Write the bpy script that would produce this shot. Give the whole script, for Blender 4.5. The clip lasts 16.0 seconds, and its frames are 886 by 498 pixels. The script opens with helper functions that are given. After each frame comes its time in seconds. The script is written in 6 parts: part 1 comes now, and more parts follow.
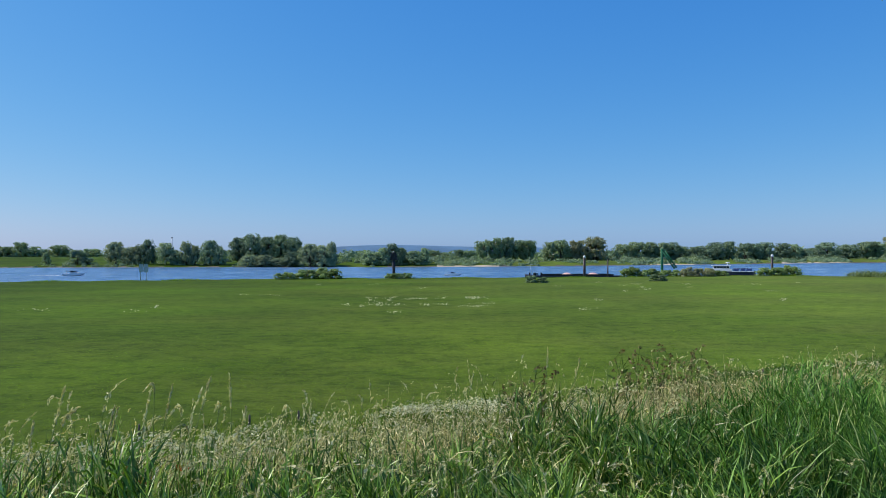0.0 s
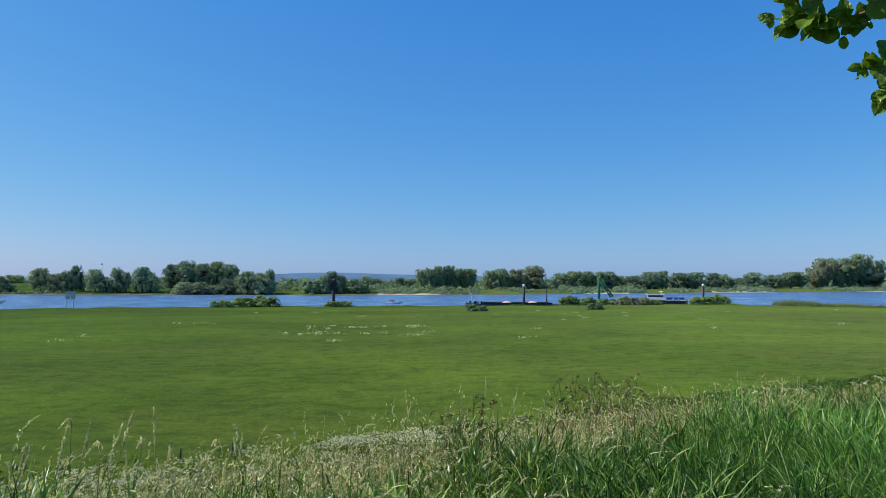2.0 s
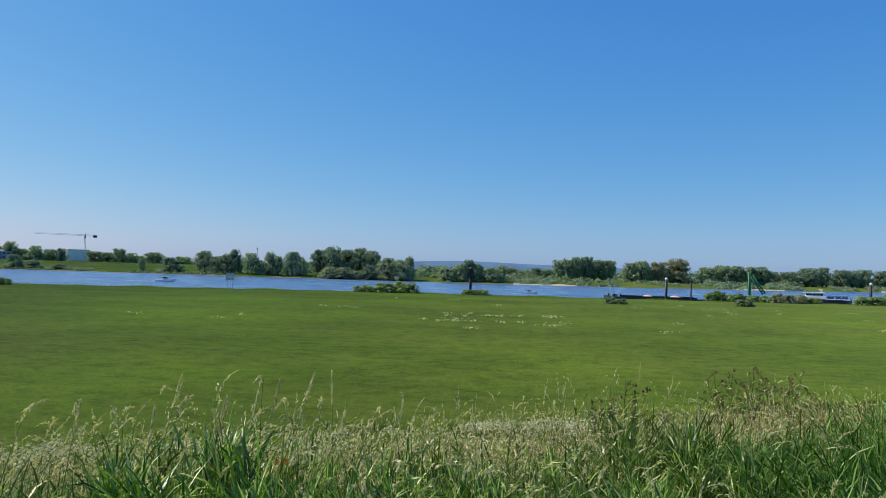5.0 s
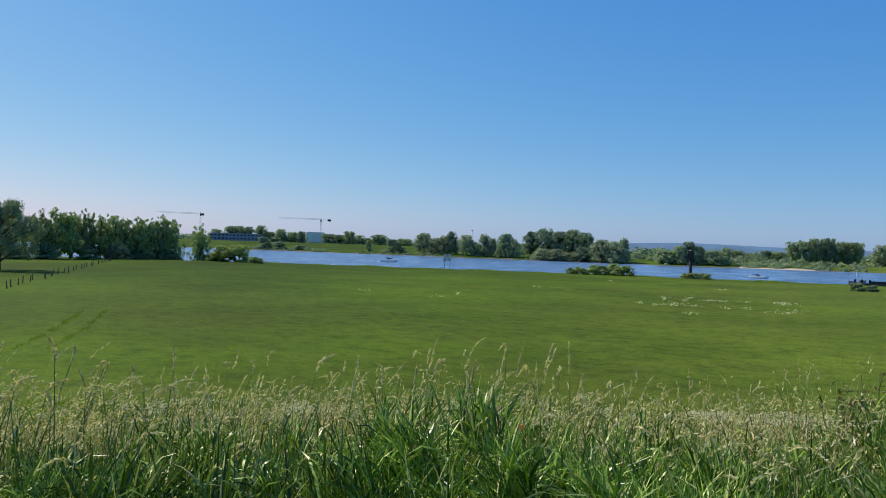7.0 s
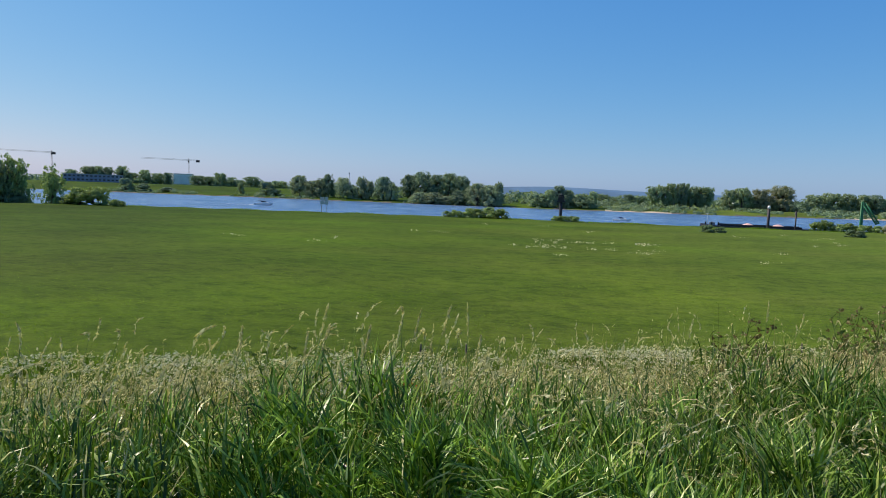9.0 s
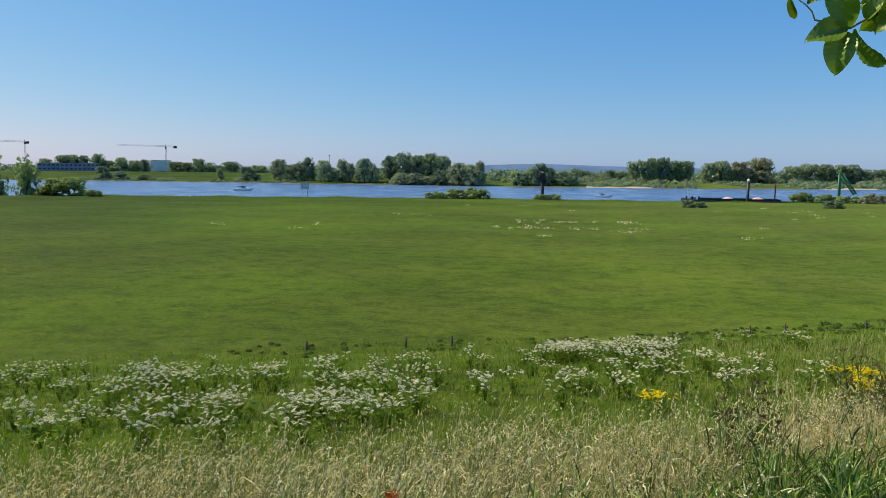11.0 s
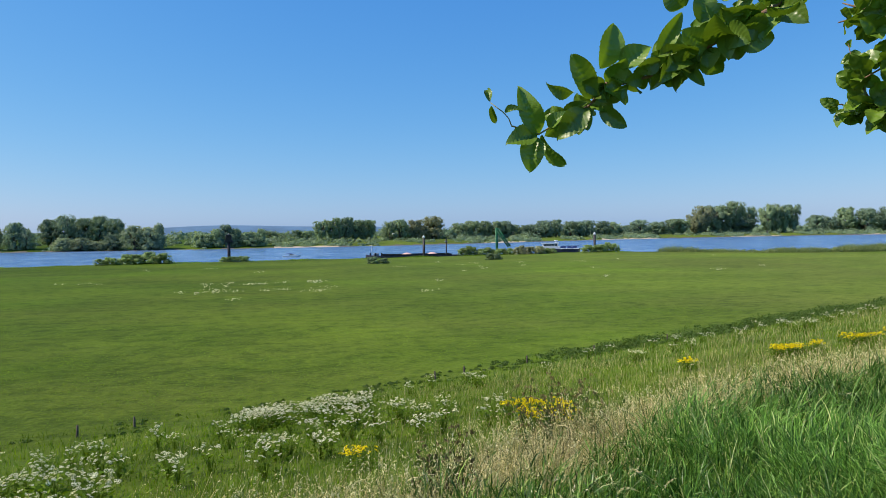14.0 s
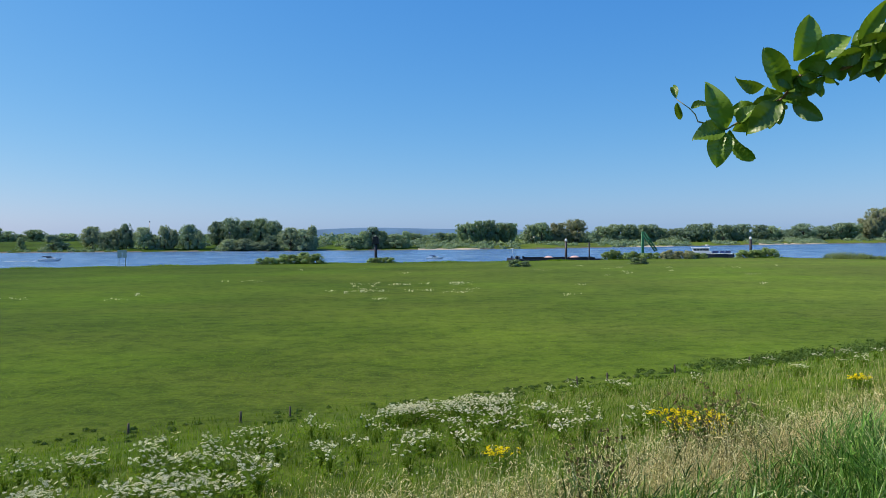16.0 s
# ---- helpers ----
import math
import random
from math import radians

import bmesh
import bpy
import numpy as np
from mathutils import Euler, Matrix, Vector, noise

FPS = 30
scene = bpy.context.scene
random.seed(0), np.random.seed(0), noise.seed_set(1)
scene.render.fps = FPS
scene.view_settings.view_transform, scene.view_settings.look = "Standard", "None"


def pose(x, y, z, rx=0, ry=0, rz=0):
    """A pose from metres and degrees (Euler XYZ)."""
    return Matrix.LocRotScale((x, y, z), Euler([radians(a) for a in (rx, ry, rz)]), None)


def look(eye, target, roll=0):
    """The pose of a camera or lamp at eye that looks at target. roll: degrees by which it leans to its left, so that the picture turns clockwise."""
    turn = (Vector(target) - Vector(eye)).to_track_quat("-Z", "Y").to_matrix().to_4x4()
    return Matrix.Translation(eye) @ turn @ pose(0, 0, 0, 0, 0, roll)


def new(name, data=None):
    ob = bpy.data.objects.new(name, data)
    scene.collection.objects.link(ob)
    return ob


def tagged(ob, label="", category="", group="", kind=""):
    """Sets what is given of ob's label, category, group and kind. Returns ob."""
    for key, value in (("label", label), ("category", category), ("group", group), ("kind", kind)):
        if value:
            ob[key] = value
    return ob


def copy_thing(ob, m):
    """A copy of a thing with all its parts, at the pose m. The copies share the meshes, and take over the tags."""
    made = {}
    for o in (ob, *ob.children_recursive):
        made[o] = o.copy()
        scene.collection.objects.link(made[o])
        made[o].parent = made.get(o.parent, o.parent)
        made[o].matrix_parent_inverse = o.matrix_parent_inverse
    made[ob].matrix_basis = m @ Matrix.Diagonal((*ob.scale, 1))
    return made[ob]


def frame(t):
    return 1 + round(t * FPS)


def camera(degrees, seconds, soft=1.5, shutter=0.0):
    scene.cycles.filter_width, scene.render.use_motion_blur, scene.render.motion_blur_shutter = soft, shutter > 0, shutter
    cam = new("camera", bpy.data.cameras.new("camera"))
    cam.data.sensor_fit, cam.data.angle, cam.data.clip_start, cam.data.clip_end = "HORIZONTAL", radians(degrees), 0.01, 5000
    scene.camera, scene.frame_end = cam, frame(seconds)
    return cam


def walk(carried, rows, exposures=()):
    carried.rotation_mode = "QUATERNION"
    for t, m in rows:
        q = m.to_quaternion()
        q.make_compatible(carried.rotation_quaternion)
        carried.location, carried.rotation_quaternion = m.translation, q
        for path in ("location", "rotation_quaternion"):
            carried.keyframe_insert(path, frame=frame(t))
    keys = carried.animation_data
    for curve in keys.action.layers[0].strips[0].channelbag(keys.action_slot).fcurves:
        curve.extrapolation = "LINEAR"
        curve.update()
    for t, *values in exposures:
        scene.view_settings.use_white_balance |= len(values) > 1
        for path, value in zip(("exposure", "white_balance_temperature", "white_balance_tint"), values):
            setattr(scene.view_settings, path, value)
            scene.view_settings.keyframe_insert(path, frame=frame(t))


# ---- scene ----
cam = camera(63.93, 16.0, soft=0.6)
PATH = [
    (0, look((-0.000, 0.000, 6.600), (-0.000, 10.000, 6.672), -0.20)),
    (0.5, look((-0.005, 0.010, 6.599), (0.258, 10.005, 6.790), 0.59)),
    (1, look((-0.001, 0.013, 6.601), (0.503, 9.993, 6.960), 0.69)),
    (1.5, look((0.016, 0.012, 6.607), (0.727, 9.976, 7.063), 0.55)),
    (2, look((0.013, 0.021, 6.604), (0.843, 9.975, 7.071), 0.05)),
    (2.5, look((0.005, 0.029, 6.596), (0.868, 9.980, 7.061), -0.05)),
    (3, look((-0.009, 0.027, 6.600), (0.836, 9.980, 7.080), 0.58)),
    (3.2, look((-0.012, 0.031, 6.595), (0.795, 9.987, 7.074), 0.62)),
    (5.5, look((-0.092, -0.074, 6.554), (-2.024, 9.735, 6.757), 1.75)),
    (6, look((-0.094, -0.139, 6.546), (-2.975, 9.437, 6.656), 1.84)),
    (6.5, look((-0.124, -0.182, 6.537), (-3.916, 9.071, 6.550), 1.84)),
    (7, look((-0.129, -0.192, 6.542), (-4.066, 9.000, 6.496), 1.71)),
    (7.5, look((-0.114, -0.215, 6.560), (-3.975, 9.009, 6.472), 1.58)),
    (8, look((-0.122, -0.174, 6.558), (-3.554, 9.218, 6.442), 1.63)),
    (8.5, look((-0.143, -0.091, 6.553), (-2.497, 9.624, 6.259), 1.78)),
    (8.7, look((-0.193, -0.075, 6.555), (-2.441, 9.649, 5.932), 2.09)),
    (10.8, look((-0.333, 0.284, 7.013), (-3.072, 9.840, 5.924), 1.08)),
    (11, look((-0.326, 0.305, 7.014), (-2.358, 10.038, 5.945), 0.51)),
    (11.5, look((-0.343, 0.273, 7.034), (-0.653, 10.215, 6.002), 0.58)),
    (12, look((-0.342, 0.258, 7.047), (0.417, 10.215, 6.527), -0.52)),
    (12.5, look((-0.349, 0.267, 7.055), (0.690, 10.209, 6.782), -1.15)),
    (13, look((-0.352, 0.271, 7.054), (0.737, 10.209, 6.837), -1.26)),
    (13.5, look((-0.361, 0.283, 7.049), (1.047, 10.181, 6.827), -1.31)),
    (14, look((-0.380, 0.292, 7.043), (1.854, 10.036, 6.802), -0.84)),
    (14.5, look((-0.390, 0.272, 7.040), (1.959, 9.989, 6.802), -0.33)),
    (15, look((-0.401, 0.257, 7.043), (1.099, 10.141, 6.811), -0.23)),
    (15.5, look((-0.419, 0.243, 7.039), (0.218, 10.221, 6.848), -0.33)),
    (16, look((-0.436, 0.255, 7.033), (-0.165, 10.250, 6.856), -0.47)),
]
walk(cam, PATH, exposures=(
    (0.0, 0.04, 6580, 14), (3.2, 0.04, 6580, 14), (5.5, 0.04, 7080, 15), (8.5, 0.05, 7180, 17),
    (11.0, 0.14, 7550, 17), (12.5, 0.18, 7100, 14.5), (14.5, 0.26, 7150, 16), (16.0, 0.18, 7000, 14.5),
))

# ---- light ----
SUN_AZ, SUN_EL = 82.0, 46.0  # degrees to the left of +y, and above the horizon
sun_way = Vector((-math.sin(radians(SUN_AZ)) * math.cos(radians(SUN_EL)), math.cos(radians(SUN_AZ)) * math.cos(radians(SUN_EL)), math.sin(radians(SUN_EL))))
world = bpy.data.worlds.new("world")
scene.world = world
world.use_nodes = True
wn = world.node_tree.nodes
sky = wn.new("ShaderNodeTexSky")
sky.sky_type = "NISHITA"
sky.sun_disc = False
sky.sun_elevation = radians(SUN_EL)
sky.sun_rotation = math.atan2(sun_way.x, sun_way.y)
sky.air_density, sky.dust_density, sky.ozone_density, sky.altitude = 1.0, 0.5, 3.0, 0
split, merge = wn.new("ShaderNodeSeparateColor"), wn.new("ShaderNodeCombineColor")
world.node_tree.links.new(sky.outputs[0], split.inputs[0])
for band, (bend, gain) in enumerate(((1.36, 0.257), (0.746, 1.072), (0.355, 3.29))):
    power, times = wn.new("ShaderNodeMath"), wn.new("ShaderNodeMath")
    power.operation, times.operation = "POWER", "MULTIPLY"
    power.inputs[1].default_value, times.inputs[1].default_value = bend, gain
    world.node_tree.links.new(split.outputs[band], power.inputs[0])
    world.node_tree.links.new(power.outputs[0], times.inputs[0])
    world.node_tree.links.new(times.outputs[0], merge.inputs[band])
world.node_tree.links.new(merge.outputs[0], wn["Background"].inputs[0])
wn["Background"].inputs[1].default_value = 0.12
sun = new("sun", bpy.data.lights.new("sun", "SUN"))
sun.data.energy, sun.data.angle, sun.data.color = 5.0, radians(0.53), (1.0, 0.94, 0.84)
sun.matrix_world = look(sun_way * 100, (0, 0, 0))


# ---- materials ----
def links_of(m):
    m.use_nodes = True
    return m.node_tree.nodes, m.node_tree.links


def ramp(nodes, stops):
    r = nodes.new("ShaderNodeValToRGB")
    while len(r.color_ramp.elements) < len(stops):
        r.color_ramp.elements.new(0.5)
    for e, (p, c) in zip(r.color_ramp.elements, stops):
        e.position, e.color = p, (*c, 1)
    return r


def place_noise(nodes, links, scale, detail=4.0, stretch=(1, 1, 1), rough=0.55, space="Object"):
    co = nodes.new("ShaderNodeTexCoord")
    mp = nodes.new("ShaderNodeMapping")
    mp.inputs["Scale"].default_value = stretch
    n = nodes.new("ShaderNodeTexNoise")
    n.inputs["Scale"].default_value, n.inputs["Detail"].default_value, n.inputs["Roughness"].default_value = scale, detail, rough
    links.new(co.outputs[space], mp.inputs[0])
    links.new(mp.outputs[0], n.inputs["Vector"])
    return n


def mixed(nodes, links, a, b, fac, mode="MIX"):
    m = nodes.new("ShaderNodeMix")
    m.data_type, m.blend_type = "RGBA", mode
    for socket, value in ((m.inputs["Factor"], fac), (m.inputs["A"], a), (m.inputs["B"], b)):
        if hasattr(value, "links"):
            links.new(value, socket)
        elif isinstance(value, tuple):
            socket.default_value = (*value, 1)
        else:
            socket.default_value = value
    return m.outputs["Result"]


def plain(name, colour, rough=0.6, metal=0.0, vary=0.15, scale=3.0, bump=0.1):
    """A painted or raw surface with blotches and fine grain."""
    m = bpy.data.materials.new(name)
    n, l = links_of(m)
    b = n["Principled BSDF"]
    big, fine = place_noise(n, l, scale), place_noise(n, l, scale * 14, 3)
    dark = tuple(c * (1 - vary) for c in colour)
    lite = tuple(min(1, c * (1 + vary)) for c in colour)
    l.new(mixed(n, l, ramp_out(n, l, big.outputs["Fac"], dark, lite), dark, 0.12), b.inputs["Base Color"])
    b.inputs["Roughness"].default_value, b.inputs["Metallic"].default_value = rough, metal
    bp = n.new("ShaderNodeBump")
    bp.inputs["Strength"].default_value, bp.inputs["Distance"].default_value = bump, 0.02
    l.new(fine.outputs["Fac"], bp.inputs["Height"])
    l.new(bp.outputs[0], b.inputs["Normal"])
    return m


def ramp_out(n, l, fac, a, b, lo=0.35, hi=0.65):
    r = ramp(n, ((lo, a), (hi, b)))
    l.new(fac, r.inputs[0])
    return r.outputs[0]


def leafy(name, stops, glow=0.45, rough=0.5, gloss=0.015, patch=0.0):
    """Thin leaves or blades: diffuse, let-through light and a little gloss; each piece takes its own shade."""
    m = bpy.data.materials.new(name)
    n, l = links_of(m)
    n.remove(n["Principled BSDF"])
    geo, info = n.new("ShaderNodeNewGeometry"), n.new("ShaderNodeObjectInfo")
    r = ramp(n, stops)
    l.new(geo.outputs["Random Per Island"], r.inputs[0])
    colour = r.outputs[0]
    hsv = n.new("ShaderNodeHueSaturation")
    span = n.new("ShaderNodeMapRange")
    span.inputs["To Min"].default_value, span.inputs["To Max"].default_value = 0.8, 1.2
    l.new(info.outputs["Random"], span.inputs["Value"])
    l.new(span.outputs[0], hsv.inputs["Value"])
    l.new(colour, hsv.inputs["Color"])
    colour = hsv.outputs[0]
    if patch:
        big = place_noise(n, l, patch, 2)
        colour = mixed(n, l, colour, ramp_out(n, l, big.outputs["Fac"], (0.72, 0.72, 0.72), (1.2, 1.2, 1.1)), 1.0, "MULTIPLY")
    dif, tra, glo = n.new("ShaderNodeBsdfDiffuse"), n.new("ShaderNodeBsdfTranslucent"), n.new("ShaderNodeBsdfGlossy")
    glo.inputs["Roughness"].default_value = rough
    l.new(colour, dif.inputs[0])
    warm = mixed(n, l, colour, (1.15, 1.1, 0.55), 1.0, "MULTIPLY")
    l.new(warm, tra.inputs[0])
    a, b = n.new("ShaderNodeMixShader"), n.new("ShaderNodeMixShader")
    a.inputs[0].default_value, b.inputs[0].default_value = glow, gloss
    l.new(dif.outputs[0], a.inputs[1])
    l.new(tra.outputs[0], a.inputs[2])
    l.new(a.outputs[0], b.inputs[1])
    l.new(glo.outputs[0], b.inputs[2])
    l.new(b.outputs[0], n["Material Output"].inputs[0])
    return m


def meadow_material():
    """Short pasture: fresh green, drier and browner towards the east, with tussocks and fine blades."""
    m = bpy.data.materials.new("meadow_grass")
    n, l = links_of(m)
    b = n["Principled BSDF"]
    wide, mid = place_noise(n, l, 0.028, 5), place_noise(n, l, 0.16, 5, (0.75, 1.0, 1))
    tuss, fine, grain = place_noise(n, l, 0.8, 4, (0.8, 1, 1), 0.6), place_noise(n, l, 3.5, 5), place_noise(n, l, 16, 3)
    c = ramp(n, ((0.34, (0.050, 0.094, 0.009)), (0.5, (0.072, 0.134, 0.011)), (0.66, (0.108, 0.190, 0.014))))
    l.new(wide.outputs["Fac"], c.inputs[0])
    co, cut, east = n.new("ShaderNodeTexCoord"), n.new("ShaderNodeSeparateXYZ"), n.new("ShaderNodeMapRange")
    l.new(co.outputs["Object"], cut.inputs[0])
    l.new(cut.outputs[0], east.inputs["Value"])
    east.inputs["From Min"].default_value, east.inputs["From Max"].default_value = -110, 80
    dry = place_noise(n, l, 0.045, 4, (0.6, 1.2, 1), 0.6)
    add = n.new("ShaderNodeMath")
    add.operation = "MULTIPLY_ADD"
    add.inputs[1].default_value = 0.34
    l.new(east.outputs[0], add.inputs[0])
    l.new(dry.outputs["Fac"], add.inputs[2])
    much = n.new("ShaderNodeMapRange")
    much.inputs["From Min"].default_value, much.inputs["From Max"].default_value, much.inputs["To Max"].default_value = 0.48, 0.95, 0.6
    l.new(add.outputs[0], much.inputs["Value"])
    c1 = mixed(n, l, c.outputs[0], (0.128, 0.148, 0.034), much.outputs[0])
    tone = ramp(n, ((0.0, (0.62, 0.66, 0.46)), (0.42, (0.89, 0.91, 0.66)), (0.56, (0.95, 0.91, 0.86)), (0.70, (0.98, 1.0, 1.02)), (1.0, (1.05, 1.05, 1.25))))
    l.new(east.outputs[0], tone.inputs[0])
    c1 = mixed(n, l, c1, tone.outputs[0], 1.0, "MULTIPLY")
    c2 = mixed(n, l, c1, ramp_out(n, l, mid.outputs["Fac"], (0.84, 0.88, 0.86), (1.13, 1.11, 1.08), 0.32, 0.68), 1.0, "MULTIPLY")
    c3 = mixed(n, l, c2, ramp_out(n, l, tuss.outputs["Fac"], (0.50, 0.60, 0.50), (1.14, 1.12, 1.06), 0.30, 0.55), 0.8, "MULTIPLY")
    c4 = mixed(n, l, c3, ramp_out(n, l, fine.outputs["Fac"], (0.62, 0.66, 0.62), (1.32, 1.28, 1.2), 0.32, 0.68), 0.7, "MULTIPLY")
    c5 = mixed(n, l, c4, ramp_out(n, l, grain.outputs["Fac"], (0.55, 0.6, 0.55), (1.4, 1.35, 1.3), 0.3, 0.7), 0.6, "MULTIPLY")
    l.new(c5, b.inputs["Base Color"])
    b.inputs["Roughness"].default_value = 0.85
    b.inputs["Specular IOR Level"].default_value = 0.05
    b.inputs["Diffuse Roughness"].default_value = 0.3
    rough, fold = n.new("ShaderNodeBump"), n.new("ShaderNodeBump")
    rough.inputs["Strength"].default_value, rough.inputs["Distance"].default_value = 0.5, 0.15
    fold.inputs["Strength"].default_value, fold.inputs["Distance"].default_value = 0.6, 0.22
    l.new(tuss.outputs["Fac"], fold.inputs["Height"])
    l.new(fine.outputs["Fac"], rough.inputs["Height"])
    l.new(fold.outputs[0], rough.inputs["Normal"])
    l.new(rough.outputs[0], b.inputs["Normal"])
    return m


def water_material():
    m = bpy.data.materials.new("river_water")
    n, l = links_of(m)
    b = n["Principled BSDF"]
    # Light and dark of the ripples are painted into the base colour.
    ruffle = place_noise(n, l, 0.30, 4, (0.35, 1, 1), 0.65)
    ripple_sheen = place_noise(n, l, 0.055, 6, (1.1, 0.5, 1), 0.7)
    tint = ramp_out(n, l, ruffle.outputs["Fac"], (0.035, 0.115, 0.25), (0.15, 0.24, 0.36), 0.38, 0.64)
    l.new(mixed(n, l, tint, ramp_out(n, l, ripple_sheen.outputs["Fac"], (0.62, 0.72, 0.80), (1.55, 1.35, 1.22), 0.36, 0.64), 1.0, "MULTIPLY"), b.inputs["Base Color"])
    b.inputs["Roughness"].default_value = 0.24
    b.inputs["IOR"].default_value = 1.33
    small = place_noise(n, l, 0.45, 6, (1, 0.35, 1), 0.7)
    wide = place_noise(n, l, 0.05, 3, (1, 0.5, 1))
    add = n.new("ShaderNodeMath")
    add.operation = "MULTIPLY_ADD"
    add.inputs[1].default_value = 0.9
    l.new(small.outputs["Fac"], add.inputs[0])
    l.new(wide.outputs["Fac"], add.inputs[2])
    bp = n.new("ShaderNodeBump")
    bp.inputs["Strength"].default_value, bp.inputs["Distance"].default_value = 1.0, 1.3
    l.new(add.outputs[0], bp.inputs["Height"])
    l.new(bp.outputs[0], b.inputs["Normal"])
    return m


M_MEADOW, M_WATER = meadow_material(), water_material()
M_SAND = plain("pale_river_sand", (0.42, 0.34, 0.24), 0.9, vary=0.2, scale=0.15)
M_MUD = plain("river_mud", (0.10, 0.085, 0.06), 0.9, scale=0.2)
M_BARK = plain("grey_brown_bark", (0.11, 0.085, 0.06), 0.9, vary=0.35, scale=4, bump=0.6)
M_PALEBARK = plain("pale_poplar_bark", (0.36, 0.33, 0.28), 0.9, vary=0.25, scale=0.5)
M_TWIG = plain("brown_twig_bark", (0.20, 0.12, 0.07), 0.7, vary=0.3, scale=60, bump=0.3)
M_STEEL = plain("dark_weathered_steel", (0.035, 0.03, 0.032), 0.5, 0.4, 0.4, 1.2, 0.3)
M_RUST = plain("rusty_steel", (0.12, 0.05, 0.03), 0.8, 0.1, 0.4, 1.5, 0.3)
M_WHITE = plain("white_boat_paint", (0.80, 0.80, 0.78), 0.35, vary=0.05)
M_HULL = plain("blue_black_hull_paint", (0.018, 0.02, 0.035), 0.45, vary=0.3, scale=1.0)
M_BLUE = plain("blue_boat_canvas", (0.03, 0.07, 0.22), 0.6)
M_GLASS = plain("dark_cabin_glass", (0.02, 0.03, 0.04), 0.08)
M_GREEN = plain("green_crane_paint", (0.015, 0.17, 0.06), 0.5, vary=0.25)
M_RED = plain("faded_red_tarpaulin", (0.66, 0.40, 0.34), 0.8, vary=0.15, scale=2)
M_GREY = plain("grey_galvanised_steel", (0.36, 0.37, 0.38), 0.5, 0.3)
M_CONC = plain("pale_grey_cladding", (0.50, 0.50, 0.48), 0.8, vary=0.08, scale=0.2)
M_PALE = plain("pale_cream_cladding", (0.80, 0.78, 0.72), 0.8, vary=0.06, scale=0.2)
M_SLATE = plain("blue_grey_cladding", (0.22, 0.27, 0.34), 0.7, vary=0.15, scale=0.2)
M_POST = plain("weathered_fence_wood", (0.13, 0.10, 0.075), 0.9, vary=0.3, scale=6)
# Distance haze is put into the hills' colour as blue.
M_HILL = plain("haze_blue_wooded_hills", (0.066, 0.150, 0.240), 1.0, vary=0.2, scale=0.006, bump=0)

# Far-tree greens are lightened and blued to stand for haze over the river.
G_LEAF = leafy("haze_tinted_leaves", ((0.0, (0.200, 0.290, 0.165)), (0.5, (0.235, 0.335, 0.190)), (1.0, (0.285, 0.390, 0.225))), 0.36)
G_DARK = leafy("haze_tinted_dark_leaves", ((0.0, (0.150, 0.235, 0.155)), (0.5, (0.180, 0.275, 0.180)), (1.0, (0.222, 0.322, 0.208))), 0.36)
G_WILLOW = leafy("haze_tinted_silvery_willow_leaves", ((0.0, (0.225, 0.300, 0.185)), (0.5, (0.265, 0.350, 0.215)), (1.0, (0.315, 0.400, 0.255))), 0.36)
G_POPLAR = leafy("fresh_poplar_leaves", ((0.0, (0.165, 0.260, 0.110)), (0.5, (0.235, 0.350, 0.145)), (1.0, (0.315, 0.440, 0.190))), 0.35)
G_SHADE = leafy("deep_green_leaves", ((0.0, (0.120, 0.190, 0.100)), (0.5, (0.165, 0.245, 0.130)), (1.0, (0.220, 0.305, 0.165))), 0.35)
G_REED = leafy("olive_reeds", ((0.0, (0.10, 0.16, 0.05)), (0.6, (0.16, 0.22, 0.08)), (1.0, (0.26, 0.30, 0.13))), 0.3)
G_BROWN = leafy("bronze_tree_leaves", ((0.0, (0.205, 0.240, 0.150)), (0.5, (0.255, 0.285, 0.178)), (1.0, (0.300, 0.325, 0.205))), 0.48)
G_BUSH = leafy("fresh_shrub_leaves", ((0.0, (0.150, 0.235, 0.080)), (0.5, (0.220, 0.315, 0.112)), (1.0, (0.300, 0.400, 0.160))), 0.4)
G_DRYBUSH = leafy("dry_shrub_twigs", ((0.0, (0.22, 0.25, 0.13)), (0.5, (0.31, 0.34, 0.20)), (1.0, (0.43, 0.43, 0.28))))
G_BLADE = leafy("lush_grass_blades", ((0.0, (0.016, 0.048, 0.005)), (0.4, (0.056, 0.143, 0.014)), (0.75, (0.152, 0.290, 0.036)), (0.92, (0.305, 0.440, 0.095)), (1.0, (0.56, 0.52, 0.28))), 0.18, 0.36, 0.034, 0.6)
G_SEDGE = leafy("dark_lush_grass_blades", ((0.0, (0.012, 0.042, 0.006)), (0.4, (0.042, 0.122, 0.017)), (0.75, (0.092, 0.215, 0.034)), (0.93, (0.185, 0.330, 0.080)), (1.0, (0.40, 0.44, 0.20))), 0.16, 0.36, 0.018, 0.6)
G_FRINGE = leafy("pale_fringe_grass", ((0.0, (0.20, 0.20, 0.08)), (0.4, (0.50, 0.44, 0.21)), (1.0, (0.84, 0.75, 0.44))), 0.2, 0.5, 0.0)
G_SHORT = leafy("slope_grass_blades", ((0.0, (0.078, 0.160, 0.010)), (0.6, (0.118, 0.222, 0.014)), (1.0, (0.185, 0.290, 0.030))), 0.4, 0.5, 0.012, 0.3)
G_STRAW = leafy("straw_grass", ((0.0, (0.05, 0.07, 0.02)), (0.3, (0.17, 0.18, 0.07)), (0.55, (0.47, 0.40, 0.18)), (1.0, (0.80, 0.69, 0.38))), 0.2, 0.5, 0.0)
